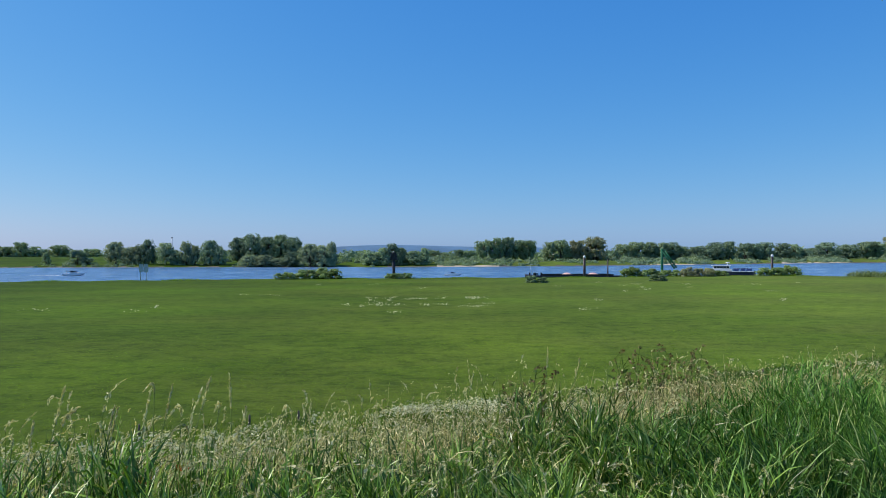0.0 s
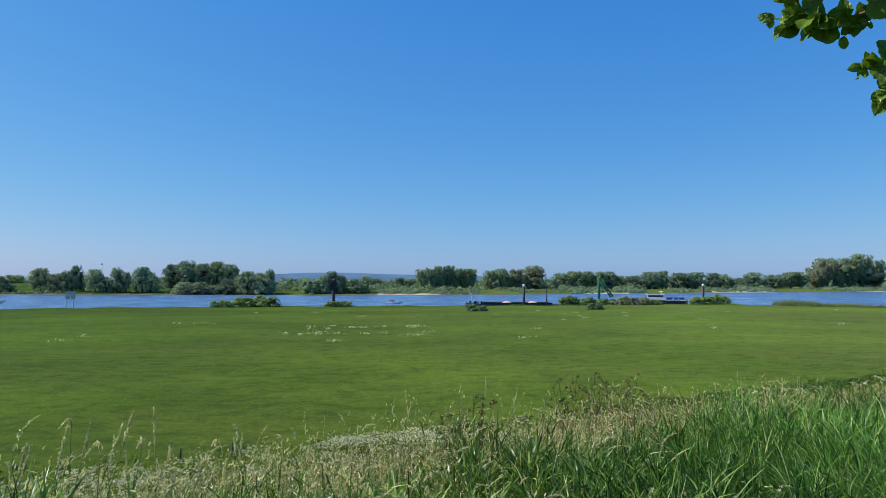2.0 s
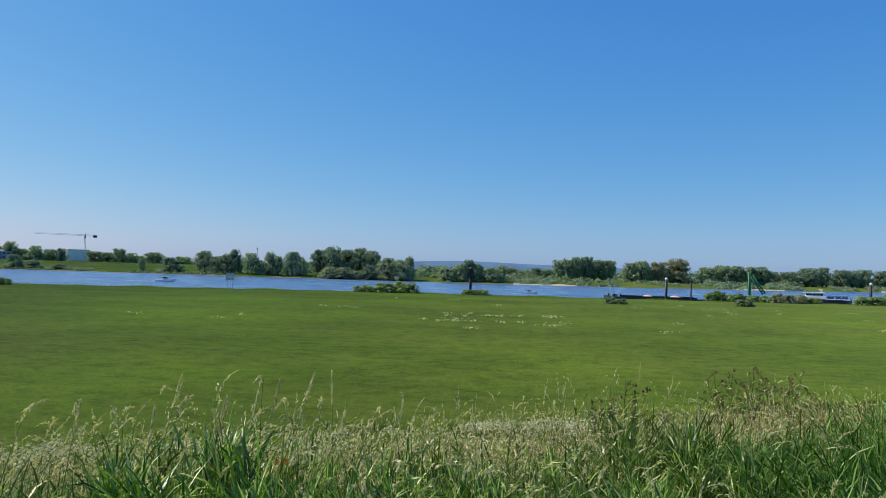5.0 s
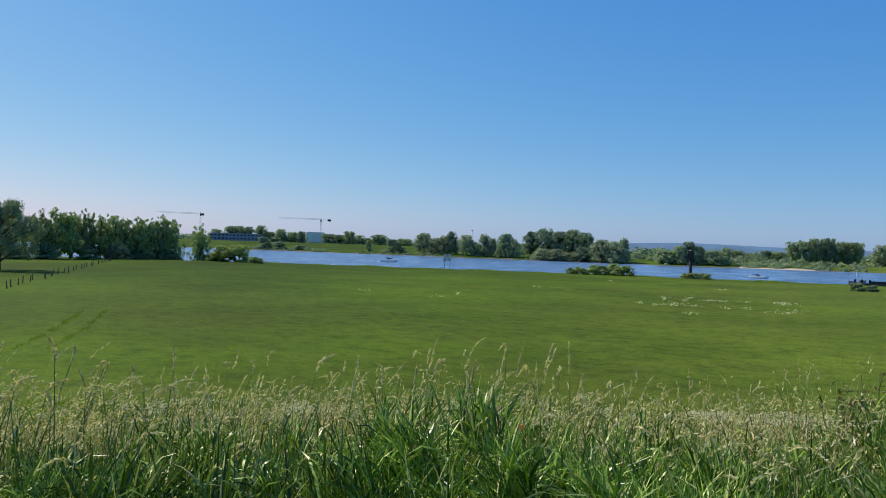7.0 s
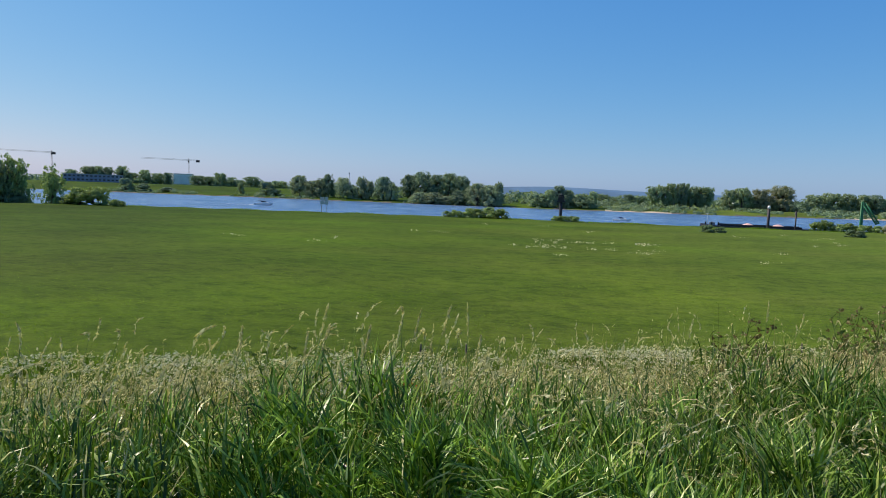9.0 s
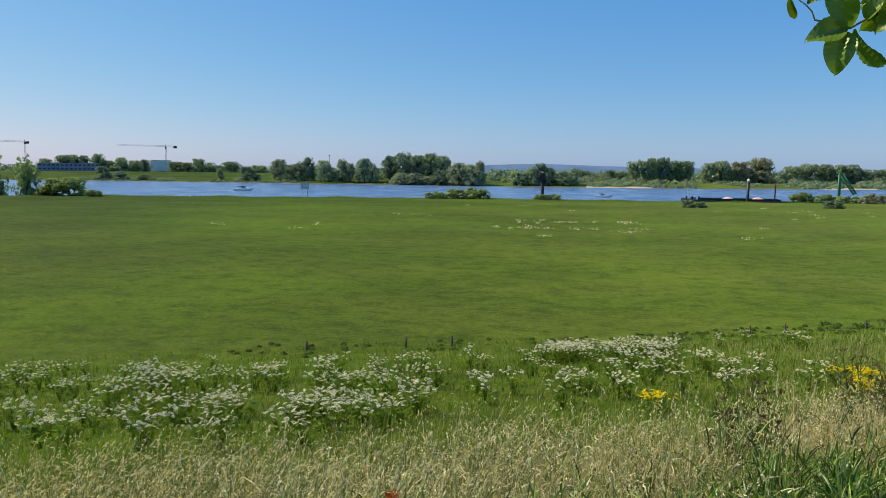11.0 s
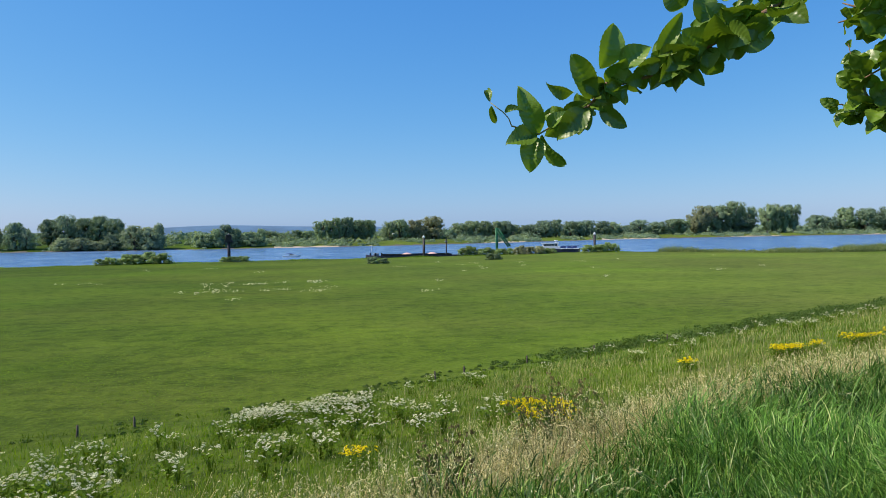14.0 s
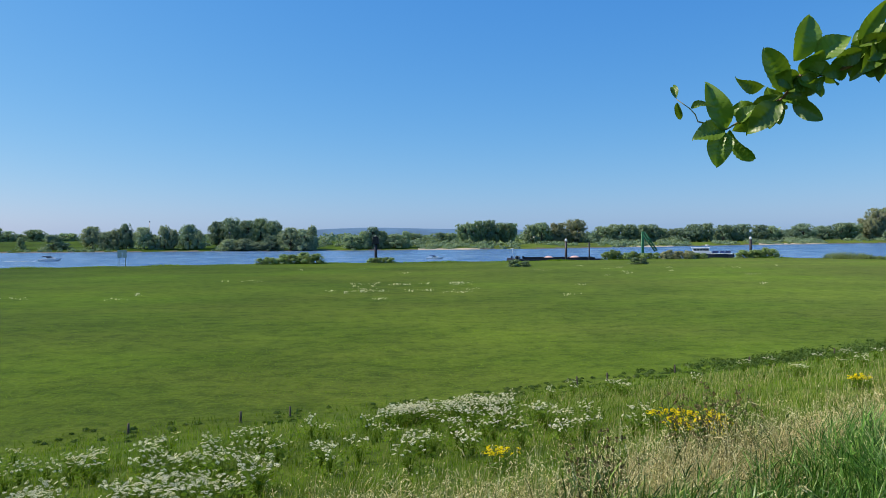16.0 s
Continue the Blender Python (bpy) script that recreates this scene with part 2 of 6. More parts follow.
G_HEAD = leafy("pale_grass_seed_heads", ((0.0, (0.30, 0.32, 0.13)), (0.5, (0.54, 0.52, 0.28)), (1.0, (0.86, 0.81, 0.56))), 0.35, 0.5, 0.0)
G_STEM = leafy("green_grass_stems", ((0.0, (0.030, 0.062, 0.010)), (0.5, (0.085, 0.150, 0.026)), (0.85, (0.200, 0.270, 0.070)), (1.0, (0.42, 0.43, 0.20))), 0.2, 0.42, 0.03)
G_PRESSED = leafy("pressed_grass", ((0.0, (0.095, 0.175, 0.014)), (1.0, (0.150, 0.245, 0.024))), 0.3)
G_HERB = leafy("dark_herb_leaves", ((0.0, (0.050, 0.100, 0.020)), (1.0, (0.100, 0.165, 0.036))), 0.4)
G_PETAL = leafy("white_petals", ((0.0, (0.64, 0.64, 0.42)), (1.0, (0.82, 0.82, 0.62))), 0.3, 0.6, 0.0)
G_YELLOW = leafy("yellow_petals", ((0.0, (0.72, 0.56, 0.01)), (1.0, (0.88, 0.74, 0.03))), 0.4, 0.6, 0.0)
G_POPPY = leafy("poppy_petals", ((0.0, (0.38, 0.06, 0.02)), (1.0, (0.52, 0.11, 0.04))), 0.4, 0.5, 0.0)
G_SEED = leafy("brown_seed_heads", ((0.0, (0.10, 0.085, 0.035)), (1.0, (0.24, 0.19, 0.09))), 0.25)
G_BRANCH = leafy("serrated_branch_leaves", ((0.0, (0.058, 0.122, 0.012)), (0.6, (0.125, 0.230, 0.024)), (1.0, (0.250, 0.370, 0.060))), 0.34, 0.40, 0.045)


# ---- mesh helpers ----
def quads(name, verts, faces, material, smooth=False):
    """A mesh from arrays of points and of faces that have the same number of corners."""
    verts, faces = np.asarray(verts, float).reshape(-1, 3), np.asarray(faces)
    n, k = faces.shape
    me = bpy.data.meshes.new(name)
    me.vertices.add(len(verts))
    me.vertices.foreach_set("co", verts.ravel())
    me.loops.add(n * k)
    me.loops.foreach_set("vertex_index", faces.ravel().astype(np.int32))
    me.polygons.add(n)
    me.polygons.foreach_set("loop_start", np.arange(0, n * k, k, dtype=np.int32))
    if smooth:
        me.polygons.foreach_set("use_smooth", np.ones(n, bool))
    me.update(calc_edges=True)
    me.materials.append(material)
    return me


def part(name, bm, material, parent, label=""):
    me = bm
    if not isinstance(bm, bpy.types.Mesh):
        me = bpy.data.meshes.new(name)
        bm.to_mesh(me)
        bm.free()
        me.materials.append(material)
    ob = new(name, me)
    ob.parent = parent
    if label:
        ob["label"] = label
    return ob


def thing(name, x, y, z, label, category, group="", turn=0.0):
    ob = new(name)
    ob.empty_display_size = 0.2
    ob.matrix_basis = pose(x, y, z, 0, 0, turn)
    return tagged(ob, label, category, group)


def box(bm, x0, x1, y0, y1, z0, z1, bevel=0.0):
    r = bmesh.ops.create_cube(bm, size=1, matrix=Matrix.Translation(((x0 + x1) / 2, (y0 + y1) / 2, (z0 + z1) / 2)) @ Matrix.Diagonal((x1 - x0, y1 - y0, z1 - z0, 1)))
    if bevel:
        edges = list({e for v in r["verts"] for e in v.link_edges})
        bmesh.ops.bevel(bm, geom=edges, offset=bevel, segments=2, affect="EDGES")
    return bm


def tube(bm, points, radii, sides=8):
    """A tapered limb along points."""
    points = [Vector(p) for p in points]
    rings = []
    for i, p in enumerate(points):
        way = (points[min(i + 1, len(points) - 1)] - points[max(i - 1, 0)]).normalized()
        u = way.orthogonal().normalized() if i == 0 else (u - way * u.dot(way)).normalized()
        v = way.cross(u)
        rings.append([bm.verts.new(p + (u * math.cos(a) + v * math.sin(a)) * radii[i]) for a in np.linspace(0, 2 * math.pi, sides, endpoint=False)])
    for a, b in zip(rings, rings[1:]):
        for i in range(sides):
            f = bm.faces.new((a[i], a[(i + 1) % sides], b[(i + 1) % sides], b[i]))
            f.smooth = True
    bm.faces.new(rings[0][::-1])
    bm.faces.new(rings[-1])
    return bm


def cards(rng, centres, normals, size, stretch=1.3, ruffle=0.42):
    """Leaf-like four-cornered pieces round the given points."""
    n = len(centres)
    nor = normals + rng.normal(0, ruffle, (n, 3))
    nor /= np.linalg.norm(nor, axis=1, keepdims=True) + 1e-9
    u = np.cross(nor, rng.normal(0, 1, (n, 3)))
    u /= np.linalg.norm(u, axis=1, keepdims=True) + 1e-9
    v = np.cross(nor, u)
    s = size * rng.uniform(0.6, 1.3, (n, 1))
    a, b = u * s * stretch, v * s * 0.75
    bend = nor * s * rng.uniform(-0.3, 0.3, (n, 1))
    verts = np.stack([centres - a, centres + b + bend, centres + a, centres - b + bend], 1)
    return verts.reshape(-1, 3), np.arange(4 * n).reshape(-1, 4)


def blades(rng, base, height, width, lean, seg=3, wind=(0.3, -0.1), taper=1.0):
    """Grass blades: bent, tapering ribbons. Points and faces of four corners."""
    n = len(base)
    head = rng.uniform(0, 2 * np.pi, n)
    out = np.stack([np.cos(head), np.sin(head), 0 * head], 1) * lean[:, None]
    out[:, 0] += wind[0] * lean * 0.6
    out[:, 1] += wind[1] * lean
    face = head + rng.uniform(-1.2, 1.2, n) + np.pi / 2
    side = np.stack([np.cos(face), np.sin(face), 0 * face], 1)
    t = np.linspace(0, 1, seg + 1)
    up = height[:, None] * t * (1 - 0.35 * np.minimum(1, lean[:, None]) * t)
    mid = base[:, None, :] + out[:, None, :] * (height[:, None, None] * (t**2)[None, :, None])
    mid[:, :, 2] += up
    wide = width[:, None] * np.maximum(0.06, 1 - taper * t**1.7)[None, :]
    verts = np.stack([mid - side[:, None, :] * wide[..., None] / 2, mid + side[:, None, :] * wide[..., None] / 2], 2)
    k = np.arange(n)[:, None] * 2 * (seg + 1) + 2 * np.arange(seg)[None, :]
    faces = np.stack([k, k + 1, k + 3, k + 2], -1).reshape(-1, 4)
    return verts.reshape(-1, 3), faces, mid[:, -1], mid[:, -1] - mid[:, -2]


def arched(rng, base, length, width, turn, rise, bend, seg=4, twist=0.5):
    """Broad grass leaves that leave a stem at an angle and bow over; four-cornered faces."""
    n = len(base)
    t = np.linspace(0, 1, seg + 1)
    up = rise[:, None] - bend[:, None] * t[None, :] ** 1.3
    step = length[:, None] / seg
    out, top = np.cos(up) * step, np.sin(up) * step
    run = np.concatenate([np.zeros((n, 1)), np.cumsum((out[:, 1:] + out[:, :-1]) / 2, 1)], 1)
    lift = np.concatenate([np.zeros((n, 1)), np.cumsum((top[:, 1:] + top[:, :-1]) / 2, 1)], 1)
    go = np.stack([np.cos(turn), np.sin(turn), 0 * turn], 1)
    side = np.stack([-np.sin(turn), np.cos(turn), 0 * turn], 1)
    mid = base[:, None, :] + go[:, None, :] * run[..., None]
    mid[:, :, 2] += lift
    roll = rng.normal(0, twist, n)[:, None] + rng.normal(0, twist, n)[:, None] * t
    tilt = -np.sin(up)[..., None] * go[:, None, :]
    tilt[..., 2] += np.cos(up)
    across = side[:, None, :] * np.cos(roll)[..., None] + tilt * np.sin(roll)[..., None]
    wide = width[:, None] * (np.minimum(1, 0.55 + 2.2 * t) * np.maximum(0.04, 1 - t**2.2))[None, :]
    verts = np.stack([mid - across * wide[..., None] / 2, mid + across * wide[..., None] / 2], 2)
    k = np.arange(n)[:, None] * 2 * (seg + 1) + 2 * np.arange(seg)[None, :]
    return verts.reshape(-1, 3), np.stack([k, k + 1, k + 3, k + 2], -1).reshape(-1, 4)


def joined(*sets):
    verts, faces, at = [], [], 0
    for v, f in sets:
        verts.append(v)
        faces.append(f + at)
        at += len(v)
    return np.concatenate(verts), np.concatenate(faces)


# ---- the lie of the land ----
DYKE_S = [-60, -26, -6, 1.0, 4.0, 7.0, 12.5, 16.0, 20.0, 27.0, 31.0]
DYKE_Z = [0, 0, 5.05, 5.05, 4.78, 4.0, 2.70, 2.15, 1.40, 0.12, 0.0]
NEAR_X = [-900, -165, -125, -78, -30, 30, 85, 108, 120, 132, 160, 900]
NEAR_Y = [-120, 158, 176, 188, 197, 199, 211, 203, 188, 175, 166, 500]
FAR_X = [-1500, -390, -280, -160, -50, 75, 200, 300, 450, 620, 2500]
FAR_Y = [430, 505, 503, 495, 481, 487, 540, 588, 622, 612, 500]
WATER = -2.0


def smooth(t):
    t = np.clip(t, 0, 1)
    return t * t * (3 - 2 * t)


def down_slope(x, y):
    return -0.40 * x + 0.917 * y


def wave(x, y):
    return 0.5 * np.sin(x * 0.071 + 1.3) * np.sin(y * 0.093 + 0.4) + 0.3 * np.sin(x * 0.19 + y * 0.13) + 0.2 * np.sin(x * 0.41 - y * 0.33 + 2)


def land(x, y):
    """Height of the ground."""
    x, y = np.asarray(x, float), np.asarray(y, float)
    wob = 1.2 * np.sin(x * 0.13) + 0.7 * np.sin(x * 0.37 + 1)
    near = y - np.interp(x, NEAR_X, NEAR_Y) - wob
    far = y - np.interp(x, FAR_X, FAR_Y) - 1.6 * wob
    z = np.interp(down_slope(x, y), DYKE_S, DYKE_Z) + 0.10 * wave(x, y)
    z = z - 4.2 * smooth((near + 1.5) / 9)
    up = np.interp(far, [-25, 0, 9, 22, 60], [0, 2.2, 2.9, 4.4, 5.0])
    left = smooth((-x - 170) / 120)
    up = up + left * 4.4 * smooth((far - 60) / 90) * (1 - 0.5 * smooth((far - 210) / 40))
    return z + up


def height_at(x, y):
    return float(land(x, y))


def build_ground():
    turns = np.radians(np.concatenate([np.arange(-75, 75, 0.5), np.arange(75, 285, 3.0)]))
    r = np.concatenate([[0.0], np.geomspace(0.6, 60, 70), np.arange(63, 150, 4), np.arange(150, 232, 2.0), np.arange(235, 430, 8), np.arange(430, 1000, 8), np.geomspace(1010, 4800, 30)])
    rr, aa = np.meshgrid(r, turns, indexing="ij")
    x, y = -rr * np.sin(aa), rr * np.cos(aa)
    verts = np.stack([x, y, land(x, y)], -1)
    n, k = len(r), len(turns)
    i, j = np.meshgrid(np.arange(n - 1), np.arange(k), indexing="ij")
    faces = np.stack([i * k + j, i * k + (j + 1) % k, (i + 1) * k + (j + 1) % k, (i + 1) * k + j], -1).reshape(-1, 4)
    me = quads("ground", verts, faces, M_MEADOW, True)
    me.materials.append(M_MUD)
    me.materials.append(M_SAND)
    zc = verts.reshape(-1, 3)[faces].mean(1)
    sandy = (np.sin(zc[:, 0] * 0.043 + 0.6) + 0.5 * np.sin(zc[:, 0] * 0.117) > 0.35) & (zc[:, 0] > -70)
    kind = np.zeros(len(faces), np.int32)
    kind[zc[:, 2] < -1.6] = 1
    kind[(zc[:, 2] < -1.3) & (zc[:, 2] > -2.6) & (zc[:, 1] > 300) & sandy] = 2
    me.polygons.foreach_set("material_index", kind)
    return tagged(new("ground", me), "green river meadow with a grassy dyke slope and sandy far shore", "meadow", kind="structure")


build_ground()


def build_water():
    turns = np.radians(np.arange(-100, 101, 2.0))
    r = np.array([60, 120, 200, 300, 450, 700, 1100, 2000, 4700])
    rr, aa = np.meshgrid(r, turns, indexing="ij")
    verts = np.stack([-rr * np.sin(aa), rr * np.cos(aa), 0 * rr + WATER], -1)
    k = len(turns)
    i, j = np.meshgrid(np.arange(len(r) - 1), np.arange(k - 1), indexing="ij")
    faces = np.stack([i * k + j + 1, i * k + j, (i + 1) * k + j, (i + 1) * k + j + 1], -1).reshape(-1, 4)
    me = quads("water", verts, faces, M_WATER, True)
    return tagged(new("water", me), "wide blue rippled river under a clear sky", "river", kind="structure")


build_water()


def build_hills():
    x = np.arange(-3600, 2400, 60.0)
    top = 33 + 27 * np.exp(-(((x + 360) / 420) ** 2)) + 9 * np.exp(-(((x - 300) / 700) ** 2)) + 3 * np.sin(x * 0.004) - 18 * smooth((x - 500) / 600) - 16 * smooth((-x - 1000) / 600)
    y = 4100 - 0.00004 * x**2
    rows = [np.stack([x, y + d, -2 + (top + 2) * f], -1) for d, f in ((-260, 0), (-160, 0.55), (-60, 0.9), (0, 1.0), (120, 0.8), (260, 0))]
    verts = np.stack(rows)
    k = len(x)
    i, j = np.meshgrid(np.arange(len(rows) - 1), np.arange(k - 1), indexing="ij")
    faces = np.stack([i * k + j, i * k + j + 1, (i + 1) * k + j + 1, (i + 1) * k + j], -1).reshape(-1, 4)
    return tagged(new("backdrop_hills", quads("backdrop_hills", verts, faces, M_HILL, True)), "long low wooded hills on the horizon, painted haze-blue", "hills", kind="structure")


build_hills()


# ---- trees ----
def profile(kind, z):
    """Half width of a crown at a height, in a tree one unit high and about one wide."""
    if kind == "tall":
        return np.interp(z, [0.12, 0.3, 0.5, 0.72, 0.88, 0.97, 1.0], [0.10, 0.30, 0.42, 0.49, 0.47, 0.30, 0.05])
    if kind == "column":
        return np.interp(z, [0.04, 0.14, 0.3, 0.5, 0.75, 0.92, 1.0], [0.22, 0.38, 0.43, 0.38, 0.25, 0.12, 0.03])
    if kind == "willow":
        return np.interp(z, [0.0, 0.1, 0.3, 0.5, 0.7, 0.88, 1.0], [0.38, 0.47, 0.50, 0.48, 0.41, 0.25, 0.06])
    if kind == "open":
        return np.interp(z, [0.16, 0.25, 0.4, 0.6, 0.8, 0.93, 1.0], [0.30, 0.42, 0.49, 0.50, 0.42, 0.26, 0.06])
    if kind == "round":
        return np.interp(z, [0.03, 0.12, 0.35, 0.55, 0.75, 0.9, 1.0], [0.28, 0.42, 0.50, 0.49, 0.42, 0.27, 0.06])
    return np.interp(z, [0.0, 0.2, 0.45, 0.7, 0.9, 1.0], [0.50, 0.50, 0.44, 0.32, 0.17, 0.03])


def ball():
    """A small rounded lump of 24 faces."""
    g = np.array((-1.0, 0.0, 1.0))
    u, v = np.meshgrid(g, g, indexing="ij")
    verts, faces = [], []
    for axis in range(3):
        for sign in (-1.0, 1.0):
            p = np.stack([u * sign, v, np.full_like(u, sign)], -1).reshape(-1, 3)
            verts.append(np.roll(p, axis, 1))
            k = 9 * len(faces)
            faces.append([(k + 3 * i + j, k + 3 * i + 3 + j, k + 3 * i + 4 + j, k + 3 * i + 1 + j) for i in range(2) for j in range(2)])
    verts = np.concatenate(verts)
    return verts / np.linalg.norm(verts, axis=1, keepdims=True), np.array(faces).reshape(-1, 4)


BALL_V, BALL_F = ball()


def tree_master(name, kind, seed, leaf, count, size):
    """A tree or shrub one unit high and wide: trunk with limbs, and a crown of many leaf clumps set round its outline."""
    rng = np.random.default_rng(seed)
    root = new(name)
    n = {"bush": 60, "column": 130, "open": 95}.get(kind, 120)
    lo = {"tall": 0.14, "column": 0.11, "open": 0.2, "round": 0.05}.get(kind, 0.03)
    z = lo + (0.95 - lo) * rng.random(n) ** 0.85
    turn = rng.uniform(0, 2 * np.pi, n)
    lean = 1 + 0.16 * np.sin(2 * turn + rng.uniform(0, 6)) * np.sin(5 * z + rng.uniform(0, 6)) + 0.10 * np.sin(3 * turn + 9 * z + rng.uniform(0, 6))
    if kind == "column":  # several leaders side by side
        lead = rng.integers(0, 5, n)
        top = np.array((1.0, 0.93, 0.86, 0.80, 0.9))[lead]
        z = z * top
        out = profile(kind, z / top) * np.sqrt(rng.uniform(0.25, 1, n)) * 0.62
        x = out * np.cos(turn) + np.array((0.0, 0.24, -0.22, 0.05, -0.08))[lead] * (0.5 + 0.5 * z)
        y = out * np.sin(turn) + np.array((0.0, 0.08, 0.1, -0.26, 0.22))[lead] * (0.5 + 0.5 * z)
        r = rng.uniform(0.055, 0.10, n) * (1.2 - 0.65 * z / top)
    else:
        out = profile(kind, z) * lean * rng.uniform(0.62, 0.95, n)
        x, y = out * np.cos(turn), out * np.sin(turn)
        r = rng.uniform(0.06, 0.125, n) * (1.35 if kind == "bush" else 1.0)
    lob = np.stack([x, y, np.minimum(z, 0.985 - r * 0.8), r], 1)
    bm = bmesh.new()
    if kind == "bush":
        for q in lob[:5]:
            tube(bm, [(q[0] * 0.1, q[1] * 0.1, -0.05), (q[0] * 0.5, q[1] * 0.5, q[2] * 0.5), q[:3]], [0.02, 0.014, 0.005], 5)
    else:
        r0 = {"column": 0.022, "open": 0.034}.get(kind, 0.030)
        tube(bm, [(0, 0, -0.02), (0.006, 0.004, 0.15), (-0.01, 0.008, 0.4), (0.008, 0, 0.68), (0, 0, 0.9)], [r0 * 1.3, r0, r0 * 0.75, r0 * 0.45, r0 * 0.12], 7)
        for q in lob[::3]:
            z0 = max(0.10, q[2] - 0.25)
            tube(bm, [(0, 0, z0), (q[0] * 0.45, q[1] * 0.45, (z0 + q[2]) / 2 + 0.02), q[:3]], [r0 * 0.45, r0 * 0.28, r0 * 0.08], 5)
    part("trunk", bm, M_PALEBARK if kind == "tall" else M_BARK, root)
    pick = rng.choice(n, count, p=lob[:, 3] ** 2 / (lob[:, 3] ** 2).sum())
    way = rng.normal(0, 0.85, (count, 3))
    way[:, :2] += 1.1 * lob[pick, :2] / (np.hypot(lob[pick, 0], lob[pick, 1]) + 0.05)[:, None] * np.where(rng.random(count) < 0.75, 1, -0.3)[:, None]
    way[:, 2] += 0.45
    way /= np.linalg.norm(way, axis=1, keepdims=True)
    reach = lob[pick, 3] * rng.uniform(0.45, 1.15, count) * np.where(rng.random(count) < 0.12, 1.3, 1)
    at = lob[pick, :3] + way * reach[:, None] * np.array((1, 1, 0.85))
    if kind in ("willow", "open"):
        at[:, 2] -= 0.07 * rng.random(count) * np.hypot(at[:, 0], at[:, 1]) * 2
    at[:, 2] = np.maximum(at[:, 2], 0.02)
    core = lob[:: {"open": 30, "column": 5}.get(kind, 3)] * np.array((0.66, 0.66, 0.90, 0.8 if kind == "column" else 1.05))
    lump = BALL_V[None] * core[:, 3][:, None, None]
    lump = lump * (1 + 0.22 * np.sin(BALL_V[None] @ np.array((5.1, 3.7, 4.3)) + np.arange(len(core))[:, None] * 1.7))[..., None] + core[:, None, :3]
    lump[..., 2] = np.maximum(lump[..., 2], 0.0)
    lump_f = (BALL_F[None] + len(BALL_V) * np.arange(len(core))[:, None, None]).reshape(-1, 4)
    verts, faces = joined((lump.reshape(-1, 3), lump_f), cards(rng, at, way, size, 1.15, 0.26))
    part("crown", quads("crown", verts, faces, leaf, True), leaf, root)
    return root


MASTERS = {}
USED = set()


def plant(kind, leaf, variant, x, y, top, wide, label, category, group, count=2700, size=0.0235, sink=0.1):
    """Sets a tree of that kind, its top at that height, on the ground."""
    name = {"bush": "bush", "column": "poplar_tree", "willow": "willow_tree"}.get(kind, "tree")
    key = (kind, leaf.name, variant, count)
    z = height_at(x, y) - sink
    m = Matrix.Translation((x, y, z)) @ Euler((0, 0, (x * 1.7 + y * 2.3) % 6.28)).to_matrix().to_4x4() @ Matrix.Diagonal((wide, wide, max(0.5, top - z), 1))
    if key not in MASTERS:
        MASTERS[key] = tree_master(name, kind, 11 + len(MASTERS), leaf, count, size)
    if key not in USED:
        USED.add(key)
        ob = MASTERS[key]
        ob.matrix_basis = m
    else:
        src = MASTERS[key]
        keep = src.matrix_basis.copy()
        src.matrix_basis = Matrix.Identity(4)
        ob = copy_thing(src, m)
        src.matrix_basis = keep
    return tagged(ob, label, category, group)


